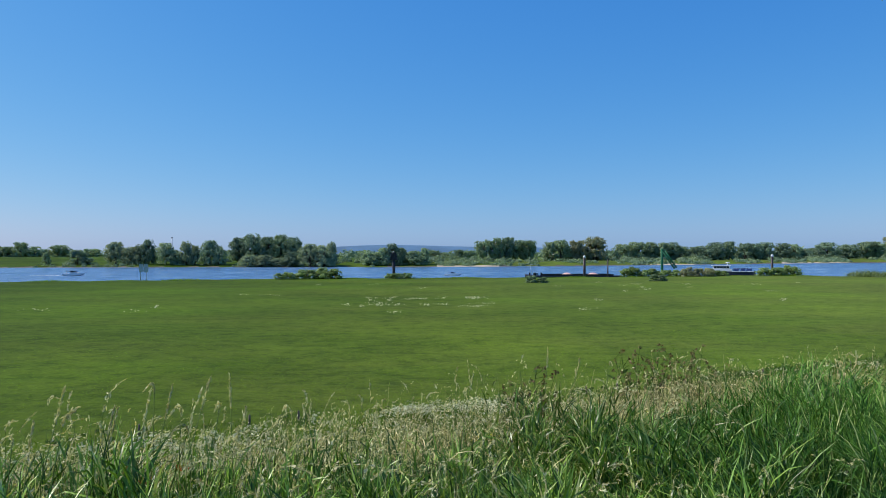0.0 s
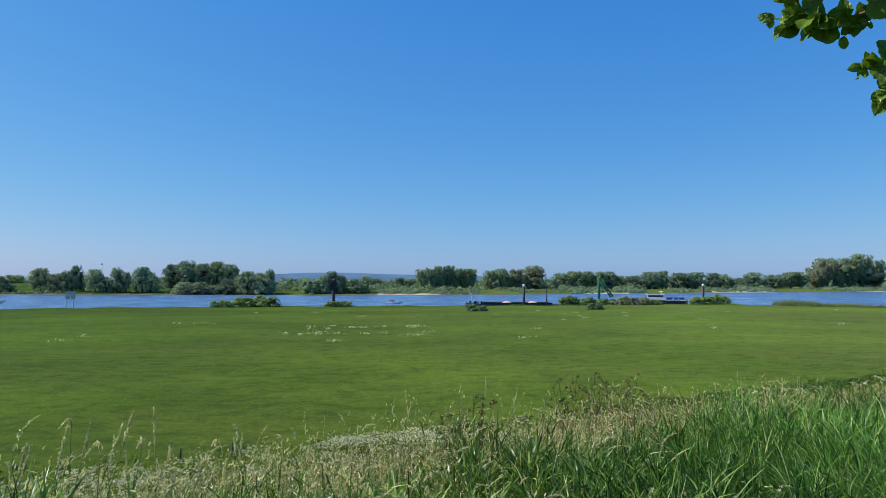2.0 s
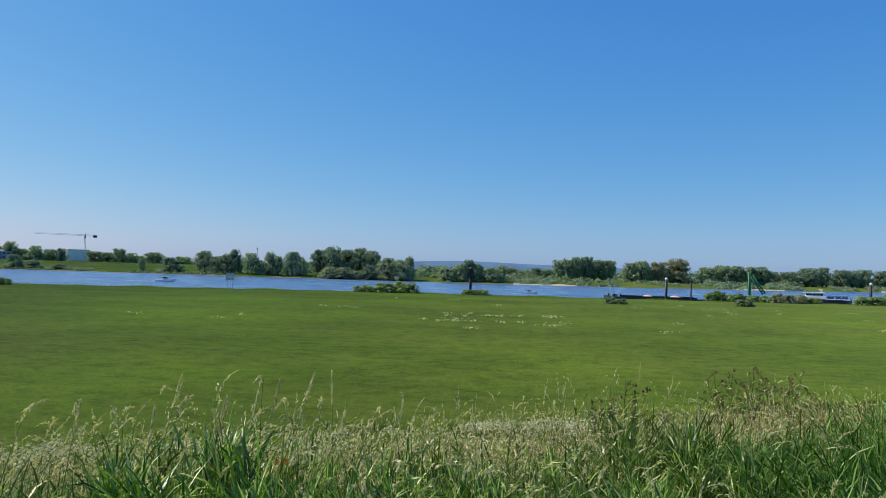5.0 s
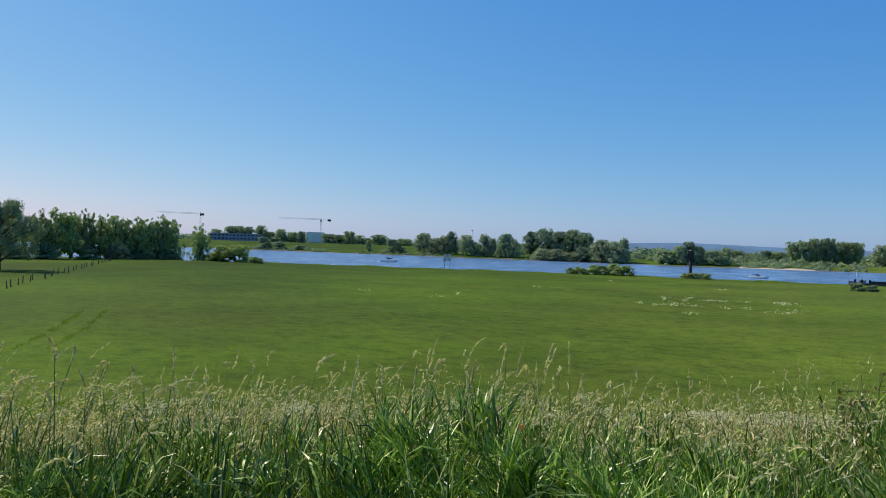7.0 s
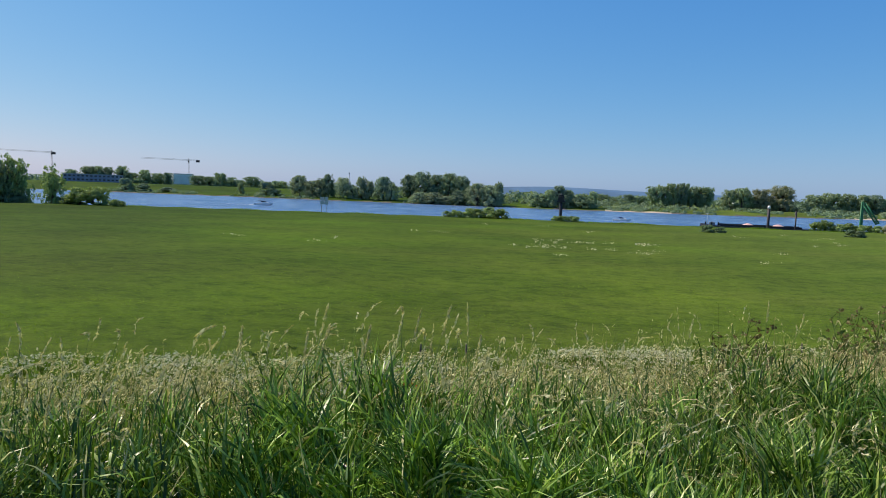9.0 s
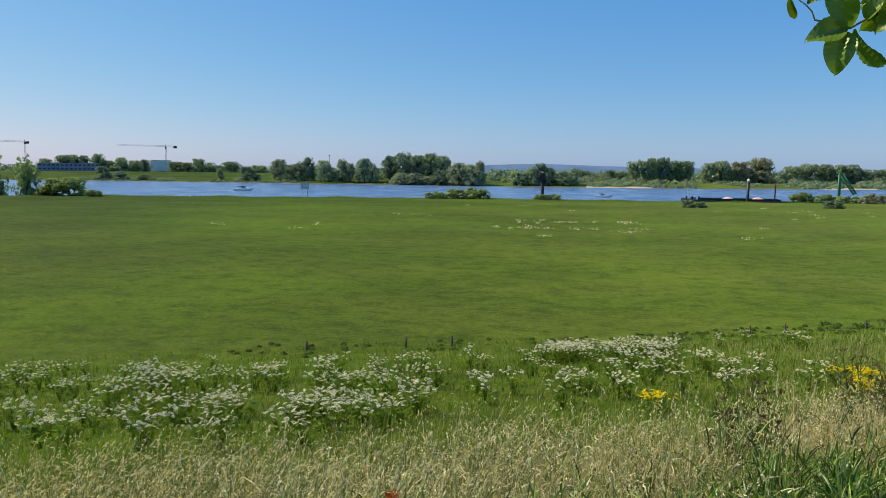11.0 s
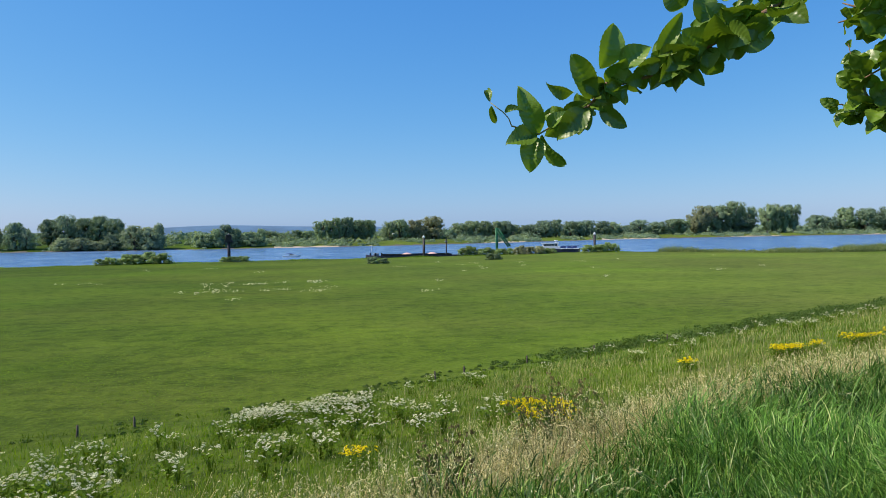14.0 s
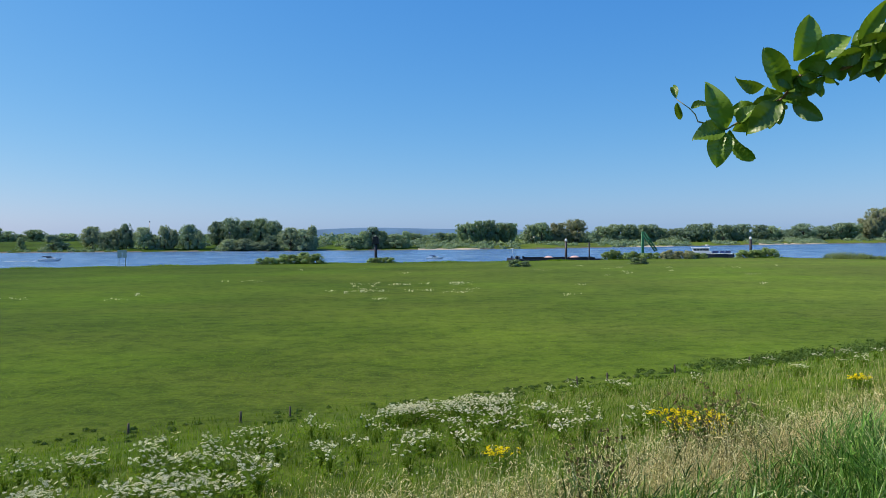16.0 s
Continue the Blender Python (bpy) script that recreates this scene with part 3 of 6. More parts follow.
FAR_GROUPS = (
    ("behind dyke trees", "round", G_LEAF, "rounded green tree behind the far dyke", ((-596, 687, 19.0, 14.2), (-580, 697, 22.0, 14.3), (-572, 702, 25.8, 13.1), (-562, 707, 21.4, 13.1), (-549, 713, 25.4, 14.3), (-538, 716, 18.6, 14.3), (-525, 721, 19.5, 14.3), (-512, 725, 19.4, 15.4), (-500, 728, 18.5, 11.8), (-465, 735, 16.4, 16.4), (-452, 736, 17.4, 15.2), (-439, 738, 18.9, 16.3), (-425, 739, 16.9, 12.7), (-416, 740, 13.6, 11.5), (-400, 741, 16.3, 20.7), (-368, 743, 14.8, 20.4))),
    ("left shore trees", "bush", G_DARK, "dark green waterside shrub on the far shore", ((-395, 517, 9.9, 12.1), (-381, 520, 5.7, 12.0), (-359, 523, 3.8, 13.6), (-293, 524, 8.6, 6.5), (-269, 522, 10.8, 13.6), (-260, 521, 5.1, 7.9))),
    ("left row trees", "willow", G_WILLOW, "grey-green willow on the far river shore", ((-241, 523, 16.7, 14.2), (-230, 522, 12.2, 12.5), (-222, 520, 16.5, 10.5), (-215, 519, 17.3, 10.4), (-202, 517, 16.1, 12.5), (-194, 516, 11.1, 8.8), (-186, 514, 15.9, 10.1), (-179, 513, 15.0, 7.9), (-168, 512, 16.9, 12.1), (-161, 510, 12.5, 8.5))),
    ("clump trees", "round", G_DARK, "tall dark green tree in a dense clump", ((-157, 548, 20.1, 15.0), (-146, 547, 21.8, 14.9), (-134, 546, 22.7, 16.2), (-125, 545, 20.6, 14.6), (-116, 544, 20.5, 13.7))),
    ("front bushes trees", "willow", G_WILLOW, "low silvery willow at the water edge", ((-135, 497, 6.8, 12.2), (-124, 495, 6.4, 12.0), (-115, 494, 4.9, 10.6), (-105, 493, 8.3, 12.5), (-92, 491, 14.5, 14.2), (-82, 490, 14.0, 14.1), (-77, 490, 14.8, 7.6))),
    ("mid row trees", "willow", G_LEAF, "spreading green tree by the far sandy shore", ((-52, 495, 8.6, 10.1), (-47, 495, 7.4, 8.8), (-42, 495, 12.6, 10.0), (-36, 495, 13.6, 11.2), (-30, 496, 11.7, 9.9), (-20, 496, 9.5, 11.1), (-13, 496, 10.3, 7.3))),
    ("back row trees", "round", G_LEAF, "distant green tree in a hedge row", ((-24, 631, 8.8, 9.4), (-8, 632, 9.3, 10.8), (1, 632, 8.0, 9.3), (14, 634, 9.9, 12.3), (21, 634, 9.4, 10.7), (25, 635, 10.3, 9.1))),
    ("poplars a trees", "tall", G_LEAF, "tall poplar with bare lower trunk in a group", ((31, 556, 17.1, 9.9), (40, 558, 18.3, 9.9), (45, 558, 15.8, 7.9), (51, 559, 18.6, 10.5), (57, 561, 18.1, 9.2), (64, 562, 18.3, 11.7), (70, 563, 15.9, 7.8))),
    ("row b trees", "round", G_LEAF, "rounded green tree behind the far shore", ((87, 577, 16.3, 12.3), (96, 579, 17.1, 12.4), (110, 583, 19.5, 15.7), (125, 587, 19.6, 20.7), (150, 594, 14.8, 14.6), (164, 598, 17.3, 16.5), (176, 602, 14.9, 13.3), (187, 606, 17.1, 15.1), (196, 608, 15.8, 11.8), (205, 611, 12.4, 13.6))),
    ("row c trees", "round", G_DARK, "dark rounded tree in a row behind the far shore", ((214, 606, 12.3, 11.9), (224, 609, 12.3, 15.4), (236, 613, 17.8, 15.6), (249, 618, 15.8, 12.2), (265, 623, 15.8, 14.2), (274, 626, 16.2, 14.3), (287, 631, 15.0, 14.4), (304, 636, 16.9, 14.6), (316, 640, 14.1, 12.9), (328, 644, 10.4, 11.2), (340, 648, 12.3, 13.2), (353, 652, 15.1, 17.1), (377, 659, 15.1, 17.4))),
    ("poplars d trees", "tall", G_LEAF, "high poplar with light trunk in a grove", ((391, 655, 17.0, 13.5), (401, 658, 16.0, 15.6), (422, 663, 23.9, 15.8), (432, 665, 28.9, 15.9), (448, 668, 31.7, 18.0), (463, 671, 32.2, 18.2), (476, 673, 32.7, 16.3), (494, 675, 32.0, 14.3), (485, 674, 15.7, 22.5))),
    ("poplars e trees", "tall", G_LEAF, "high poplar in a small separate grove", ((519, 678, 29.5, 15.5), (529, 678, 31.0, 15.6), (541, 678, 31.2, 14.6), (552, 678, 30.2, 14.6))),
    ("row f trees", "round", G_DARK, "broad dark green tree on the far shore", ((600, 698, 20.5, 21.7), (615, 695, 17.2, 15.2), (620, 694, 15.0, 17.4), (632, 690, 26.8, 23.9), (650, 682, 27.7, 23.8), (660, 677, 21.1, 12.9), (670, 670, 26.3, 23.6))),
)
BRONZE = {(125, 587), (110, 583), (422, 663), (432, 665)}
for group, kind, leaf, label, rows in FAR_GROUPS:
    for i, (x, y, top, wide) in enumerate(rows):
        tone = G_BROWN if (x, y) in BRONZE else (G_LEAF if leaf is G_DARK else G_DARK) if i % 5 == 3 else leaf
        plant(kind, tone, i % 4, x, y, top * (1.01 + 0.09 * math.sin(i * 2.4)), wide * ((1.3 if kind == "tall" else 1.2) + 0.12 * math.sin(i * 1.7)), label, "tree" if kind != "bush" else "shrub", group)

# the copse on the near bank
COPSE = ((-171, 130, 13.7), (-171, 134, 14.2), (-170, 138, 13.8), (-170, 142, 14.3), (-169, 147, 12.8), (-168, 151, 13.4), (-168, 155, 12.1), (-167, 158, 12.9), (-167, 161, 13.1), (-166, 164, 13.5), (-166, 167, 14.0), (-165, 170, 13.6), (-176, 120, 13.2), (-177, 126, 14.4), (-178, 145, 13.0), (-176, 156, 13.5))
for i, (x, y, top) in enumerate(COPSE):
    plant("column", G_POPLAR if i % 3 else G_SHADE, i % 3, x, y, top, 9.6, "slender green poplar in a dense riverside copse", "tree", "copse on the near bank", 3600, 0.0205)
plant("column", G_POPLAR, 1, -151.8, 168, 11.6, 9.5, "slim light green poplar standing alone on the bank", "tree", "", 4600, 0.0185)
plant("open", G_DARK, 0, -120.8, 83.5, 12.8, 11.8, "broad grey-green willow with a leaning trunk in the meadow", "tree", "", 9000, 0.0125)


def thicket(x, y, top, wide, leaf, label, group):
    """A broad shrub is a knot of several narrower ones."""
    n = max(1, round(wide / (1.15 * (top - height_at(x, y)))))
    pr = random.Random(int(abs(x * 31 + y * 7)))
    for k in range(n):
        f = (k + 0.5) / n - 0.5
        plant("bush", leaf, (k + n) % 3, x + f * wide * 0.85, y + pr.uniform(-0.8, 0.8), top * 1.3 * (1 - 1.1 * f * f) * pr.uniform(0.85, 1.1), wide / n * 1.7, label, "shrub", group, 1300, 0.026)


for x, y, top, wide, leaf in ((-141, 166, 3.9, 5.5, G_BUSH), (-137, 168, 3.9, 5.5, G_BUSH), (-145.5, 167, 2.4, 4.0, G_SHADE), (-128, 164, 1.6, 5.0, G_BUSH), (-164, 148, 3.6, 7.0, G_DRYBUSH), (-166, 140, 2.6, 6.0, G_SHADE), (-167, 160, 2.6, 7.0, G_SHADE), (-165, 168, 2.6, 7.0, G_SHADE), (-170, 130, 2.6, 7.0, G_SHADE), (-170, 122, 2.8, 7.0, G_SHADE)):
    thicket(x, y, top, wide, leaf, "leafy green shrub on the river bank", "shrubs under the copse")
for x, y, top, wide, leaf, label in (
    (-36.5, 191, 2.2, 6.0, G_BUSH, "bright green shrub on the bank edge"),
    (-31, 191, 2.6, 6.5, G_BUSH, "bright green shrub on the bank edge"),
    (-42, 190, 1.7, 6.0, G_BUSH, "low green shrub on the bank edge"),
    (-12, 193, 1.3, 8.0, G_BUSH, "low green herbs round a mooring post"),
    (20, 161, 1.4, 2.6, G_SHADE, "dark little shrub in the meadow"),
    (22.5, 161, 1.1, 2.4, G_SHADE, "dark little shrub in the meadow"),
    (51, 169, 1.3, 3.6, G_SHADE, "dark green shrub in the meadow"),
    (54, 204, 2.1, 6.2, G_BUSH, "green shrub on the bank"),
    (60, 203, 1.7, 6.5, G_BUSH, "green shrub on the bank"),
    (64.5, 202, 1.6, 5.5, G_BUSH, "green shrub on the bank"),
    (70, 201, 2.2, 6.5, G_DRYBUSH, "pale dry shrub on the bank"),
    (75, 202, 1.9, 5.5, G_DRYBUSH, "pale dry shrub on the bank"),
    (79.5, 205, 1.5, 5.5, G_BUSH, "green shrub on the bank"),
    (94.5, 205, 2.3, 6.5, G_BUSH, "round green shrub on the bank"),
    (99.5, 205, 2.4, 7.0, G_BUSH, "round green shrub on the bank"),
):
    thicket(x, y, top, wide, leaf, label, "bank shrubs")

# ---- things on the water and the banks ----
def mooring_post(x, y, top, radius, cap, label):
    root = thing("mooring_post", x, y, -4.3, label, "mooring post", "mooring posts")
    h = top + 4.3
    part("shaft", tube(bmesh.new(), [(0, 0, 0), (0, 0, h * 0.5), (0, 0, h)], [radius] * 3, 14), M_STEEL, root)
    if cap == "white":
        part("cap", tube(bmesh.new(), [(0, 0, h - 0.1), (0, 0, h + 0.45), (0, 0, h + 0.7)], [radius * 1.06, radius * 1.0, 0.08], 14), M_WHITE, root, "white conical cap")
    elif cap == "head":
        bm = bmesh.new()
        box(bm, -1.1, 1.1, -0.8, 0.8, h - 2.2, h - 1.9, 0.03)
        box(bm, -0.9, 0.9, -0.62, 0.62, h - 1.9, h - 1.4, 0.03)
        platform = part("platform", bm, M_STEEL, root)
        for dx in (-0.85, -0.3, 0.3, 0.85):
            part("rail_post", tube(bmesh.new(), [(dx, -0.6, h - 1.4), (dx, -0.6, h - 0.5)], [0.04, 0.04], 6), M_STEEL, platform)
        part("rail", tube(bmesh.new(), [(-0.9, -0.6, h - 0.5), (0.9, -0.6, h - 0.5)], [0.04, 0.04], 6), M_STEEL, platform)
        bm = bmesh.new()
        box(bm, -0.75, 0.75, -0.55, 0.55, h - 1.4, h - 0.1, 0.06)
        lamp_box = part("lamp_box", bm, M_STEEL, root)
        part("lamp", tube(bmesh.new(), [(0, 0, h - 0.1), (0, 0, h + 0.25)], [0.18, 0.14], 10), M_GREY, lamp_box, "small signal lamp")
    else:
        bm = bmesh.new()
        box(bm, -0.5, 0.5, -0.12, 0.12, h - 0.9, h - 0.75, 0.02)
        part("crossbar", bm, M_GREY, root)
    return root


mooring_post(-14.2, 204.5, 7.2, 0.42, "head", "dark steel mooring pile with railed lamp platform")
mooring_post(40.6, 204.0, 5.4, 0.36, "white", "dark steel mooring pile with a white cap")
mooring_post(47.2, 203.5, 5.0, 0.20, "bar", "slim grey mooring pole with a crossbar")
mooring_post(100.8, 217.5, 5.5, 0.38, "white", "dark mooring pile with a white cap beyond the shrubs")


def barge():
    root = thing("barge", 39.5, 215.0, WATER - 0.9, "long black cargo barge lying at its moorings", "barge", turn=-6.0)
    bm = bmesh.new()
    xs = [-14.6, -13.0, -11.0, -4, 4, 12.5, 14.2]
    half = [1.2, 3.0, 3.9, 4.0, 4.0, 3.9, 3.3]
    low = [1.4, 0.5, 0.1, 0, 0, 0.1, 0.5]
    top = [3.35, 3.1, 2.9, 2.75, 2.75, 2.85, 2.95]
    rings = [[bm.verts.new(p) for p in ((x, -w, t), (x, -w * 0.96, l + 0.4), (x, -w * 0.8, l), (x, w * 0.8, l), (x, w * 0.96, l + 0.4), (x, w, t))] for x, w, l, t in zip(xs, half, low, top)]
    for a, b in zip(rings, rings[1:]):
        for i in range(6):
            bm.faces.new((a[i], a[(i + 1) % 6], b[(i + 1) % 6], b[i]))
    bm.faces.new(rings[0][::-1])
    bm.faces.new(rings[-1])
    part("hull", bm, M_HULL, root)
    for s in (-1, 1):
        bm = bmesh.new()
        box(bm, -9.5, 11.5, s * 3.2 - 0.12, s * 3.2 + 0.12, 2.7, 3.35, 0.03)
        part("coaming", bm, M_STEEL, root)
    for x in (-2.0, 5.8):
        bm = bmesh.new()
        bmesh.ops.create_icosphere(bm, subdivisions=3, radius=1, matrix=Matrix.Translation((x, 0, 2.8)) @ Matrix.Diagonal((1.7, 2.2, 0.95, 1)))
        for v in bm.verts:
            v.co.z = max(2.7, v.co.z + 0.12 * noise.noise(v.co * 1.3))
        part("tarpaulin_heap", bm, M_RED, root, "pale red covered heap")
    bm = bmesh.new()
    box(bm, -12.2, -10.6, -1.4, 1.4, 2.9, 3.7, 0.08)
    part("winch_housing", bm, M_GREY, root)
    for x in (-13.2, -11.6, -9.8):
        part("bollard", tube(bmesh.new(), [(x, -2.2, 2.8), (x, -2.2, 3.8), (x, -2.2, 3.85)], [0.22, 0.22, 0.32], 10), M_STEEL, root)
    bm = bmesh.new()
    box(bm, -11.4, -8.2, -4.06, -4.0, 1.9, 2.35)
    part("draught_plate", bm, M_GREY, root, "light painted band on the hull")
    mast = part("mast", tube(bmesh.new(), [(-12.6, 0, 2.9), (-12.9, 0, 6.2)], [0.06, 0.04], 6), M_WHITE, root)
    part("spreader", tube(bmesh.new(), [(-13.4, 0, 6.0), (-12.3, 0, 6.25)], [0.05, 0.05], 6), M_WHITE, mast)
    return root


barge()


def tug():
    root = thing("tugboat", 90.7, 222.0, WATER - 1.1, "white and dark blue tugboat moored behind the shrubs", "boat", turn=-18.0)
    bm = bmesh.new()
    xs, half, low, top = [-6.4, -5.0, 0, 4.5, 6.4], [1.6, 2.2, 2.4, 1.9, 0.3], [0.6, 0.1, 0, 0.2, 0.9], [3.9, 3.9, 3.9, 4.0, 4.2]
    rings = [[bm.verts.new(p) for p in ((x, -w, t), (x, -w * 0.9, l + 0.5), (x, -w * 0.6, l), (x, w * 0.6, l), (x, w * 0.9, l + 0.5), (x, w, t))] for x, w, l, t in zip(xs, half, low, top)]
    for a, b in zip(rings, rings[1:]):
        for i in range(6):
            bm.faces.new((a[i], a[(i + 1) % 6], b[(i + 1) % 6], b[i]))
    bm.faces.new(rings[0][::-1])
    bm.faces.new(rings[-1])
    part("hull", bm, M_HULL, root)
    bm = bmesh.new()
    box(bm, -6.2, -0.4, -1.8, 1.8, 3.95, 4.75, 0.1)
    part("deckhouse", bm, M_WHITE, root)
    bm = bmesh.new()
    box(bm, -5.9, -1.0, -1.5, 1.5, 4.75, 5.75, 0.12)
    house = part("wheelhouse", bm, M_WHITE, root)
    for i in range(5):
        x = -5.75 + 0.93 * i
        bm = bmesh.new()
        box(bm, x, x + 0.8, -1.53, -1.49, 5.0, 5.58)
        part("window", bm, M_GLASS, house)
    bm = bmesh.new()
    box(bm, -6.3, -0.7, -1.75, 1.75, 5.75, 5.95, 0.05)
    part("roof", bm, M_WHITE, house)
    mast = part("mast", tube(bmesh.new(), [(-1.6, 0, 5.9), (-1.6, 0, 6.9)], [0.08, 0.05], 6), M_WHITE, root)
    part("radar", tube(bmesh.new(), [(-2.2, 0, 6.7), (-1.0, 0, 6.7)], [0.12, 0.12], 6), M_WHITE, mast)
    bm = bmesh.new()
    box(bm, -0.4, 5.9, -1.95, 1.95, 3.85, 4.15, 0.05)
    part("bulwark", bm, M_WHITE, root, "white painted bulwark")
    for x, w in ((0.1, 1.6), (2.2, 1.2), (3.8, 1.5)):
        bm = bmesh.new()
        box(bm, x, x + w, -1.2, 1.2, 4.1, 4.85, 0.06)
        part("deck_box", bm, M_BLUE, root)
    for i in range(6):
        x = -0.2 + i * 1.2
        part("rail_post", tube(bmesh.new(), [(x, -1.9, 4.1), (x, -1.9, 4.9)], [0.04, 0.04], 5), M_STEEL, root)
    part("rail", tube(bmesh.new(), [(-0.2, -1.9, 4.9), (5.8, -1.6, 5.0)], [0.04, 0.04], 5), M_STEEL, root)
    return root


tug()


def derrick():
    root = thing("derrick", 66.0, 214.0, height_at(66.0, 214.0) - 0.3, "green painted steel derrick with a slanting lattice arm", "crane")
    h = 8.0 - (height_at(66.0, 214.0) - 0.3)
    for dx in (-0.18, 0.18):
        part("post", tube(bmesh.new(), [(dx, 0, 0), (dx, 0, h)], [0.26, 0.22], 8), M_GREEN, root)
    for i in range(9):
        z = 1.0 + i * (h - 1.5) / 8
        part("rung", tube(bmesh.new(), [(-0.18, 0, z), (0.18, 0, z + 0.5)], [0.05, 0.05], 5), M_GREEN, root)
    a, b = Vector((0.3, 0, h - 0.5)), Vector((3.9, -0.6, h - 5.9))
    for off in (Vector((-0.35, 0, -0.15)), Vector((0.35, 0, 0.15))):
        rail = part("arm_rail", tube(bmesh.new(), [a + off, b + off], [0.2, 0.2], 6), M_GREEN, root)
    for i in range(12):
        p, q = a.lerp(b, i / 12), a.lerp(b, (i + 1) / 12)
        part("arm_brace", tube(bmesh.new(), [p + Vector((-0.35, 0, -0.15)), q + Vector((0.35, 0, 0.15))], [0.12, 0.12], 5), M_GREEN, rail)
    part("stay", tube(bmesh.new(), [(0, 0, h), b], [0.03, 0.03], 5), M_STEEL, root)
    return root


derrick()


def motor_boat(x, y, length, turn, canvas, label):
    root = thing("motor_boat", x, y, WATER - 0.3, label, "boat", "motor boats", turn)
    s = length / 7.5
    bm = bmesh.new()
    xs, half, low, top = [-3.7, -2.5, 0, 2.0, 3.2, 3.9], [1.15, 1.25, 1.3, 1.0, 0.5, 0.05], [0.1, 0, 0, 0.15, 0.5, 0.9], [0.95, 0.95, 1.0, 1.12, 1.25, 1.32]
    rings = [[bm.verts.new(Vector(p) * s) for p in ((x, -w, t), (x, -w * 0.85, l + 0.25), (x, 0, l), (x, w * 0.85, l + 0.25), (x, w, t))] for x, w, l, t in zip(xs, half, low, top)]
    for a, b in zip(rings, rings[1:]):
        for i in range(5):
            bm.faces.new((a[i], a[(i + 1) % 5], b[(i + 1) % 5], b[i]))
    bm.faces.new(rings[0][::-1])
    bm.faces.new(rings[-1])
    part("hull", bm, M_WHITE, root)
    bm = bmesh.new()
    box(bm, -0.8 * s, 1.6 * s, -0.85 * s, 0.85 * s, 0.98 * s, 1.45 * s, 0.12 * s)
    cabin = part("cabin", bm, M_WHITE, root)
    bm = bmesh.new()
    box(bm, -0.9 * s, 0.5 * s, -0.88 * s, 0.88 * s, 1.45 * s, 1.78 * s, 0.05 * s)
    part("windscreen", bm, M_GLASS, cabin)
    bm = bmesh.new()
    box(bm, -2.4 * s, 0.2 * s, -0.95 * s, 0.95 * s, 1.78 * s, 1.98 * s, 0.1 * s)
    canopy = part("canopy", bm, canvas, root, "dark blue canvas canopy")
    for dx in (-2.2, 0.0):
        part("canopy_post", tube(bmesh.new(), [(dx * s, -0.85 * s, 0.9 * s), (dx * s, -0.85 * s, 1.85 * s)], [0.03, 0.03], 5), M_GREY, canopy)
    return root


def wake(boat, length):
    """Foam that trails from the stern, low and ragged."""
    rng = np.random.default_rng(6)
    bm = bmesh.new()
    left, right = [], []
    for i in range(13):
        t = i / 12
        w = 0.5 + 1.1 * t
        left.append(bm.verts.new((-0.45 * length - 15 * t, -w * rng.uniform(0.7, 1.2), 0.34 + 0.12 * (1 - t) * rng.random())))
        right.append(bm.verts.new((-0.45 * length - 15 * t, w * rng.uniform(0.2, 0.9), 0.34 + 0.12 * (1 - t) * rng.random())))
    for i in range(12):
        bm.faces.new((left[i], left[i + 1], right[i + 1], right[i]))
    part("wake", bm, M_WHITE, boat, "white foam trailing behind the stern")


wake(motor_boat(-157, 302, 9.0, 0, M_HULL, "small white motor boat with a dark canopy"), 9.0)
motor_boat(4, 284, 6.8, -10, M_BLUE, "small white motor boat with a blue canopy")


def notice_board():
    x, y = -77.8, 184.5
    root = thing("notice_board", x, y, height_at(x, y) - 0.1, "pale grey river notice board on two posts", "sign", turn=22.0)
    for dx in (-0.75, 0.75):
        part("post", tube(bmesh.new(), [(dx, 0, 0), (dx, 0, 4.3)], [0.07, 0.07], 8), M_GREY, root)
    for x0 in (-1.1, 0.06):
        for z0 in (2.4, 3.46):
            bm = bmesh.new()
            box(bm, x0, x0 + 1.04, -0.12, -0.07, z0, z0 + 0.94, 0.02)
            part("panel", bm, M_CONC, root, "weathered pale grey panel seen from behind")
    for z in (2.7, 4.1):
        bm = bmesh.new()
        box(bm, -1.1, 1.1, -0.06, -0.01, z, z + 0.1)
        part("batten", bm, M_STEEL, root)
    return root


notice_board()
root = thing("gauge_pole", -112.5, 184.0, height_at(-112.5, 184.0) - 0.1, "thin grey pole with a small head on the bank", "pole")
part("pole", tube(bmesh.new(), [(0, 0, 0), (0, 0, 3.6)], [0.06, 0.05], 6), M_GREY, root)
bm = bmesh.new()
box(bm, -0.2, 0.2, -0.1, 0.1, 3.5, 4.0, 0.03)
part("head", bm, M_GREY, root)


# fence that runs from the meadow to the copse
def fence_post(height):
    root = new("fence_post")
    bm = tube(bmesh.new(), [(0, 0, -0.1), (0.01, 0, height * 0.6), (0.0, 0.01, height), (0, 0, height + 0.03)], [0.075, 0.07, 0.065, 0.04], 7)
    part("stake", bm, M_POST, root)
    return root


post = fence_post(0.92)
rng = random.Random(5)
for i in range(34):
    f = i / 33
    x, y = -80.5 - 76 * f, 56.5 + 84 * f
    m = pose(x + rng.uniform(-0.4, 0.4), y + rng.uniform(-0.4, 0.4), height_at(x, y), rng.uniform(-6, 6), rng.uniform(-6, 6), rng.uniform(0, 360))
    ob = post if i == 0 else copy_thing(post, m)
    ob.matrix_basis = m
    tagged(ob, "weathered dark wooden post of a pasture fence", "fence post", "pasture fence posts")


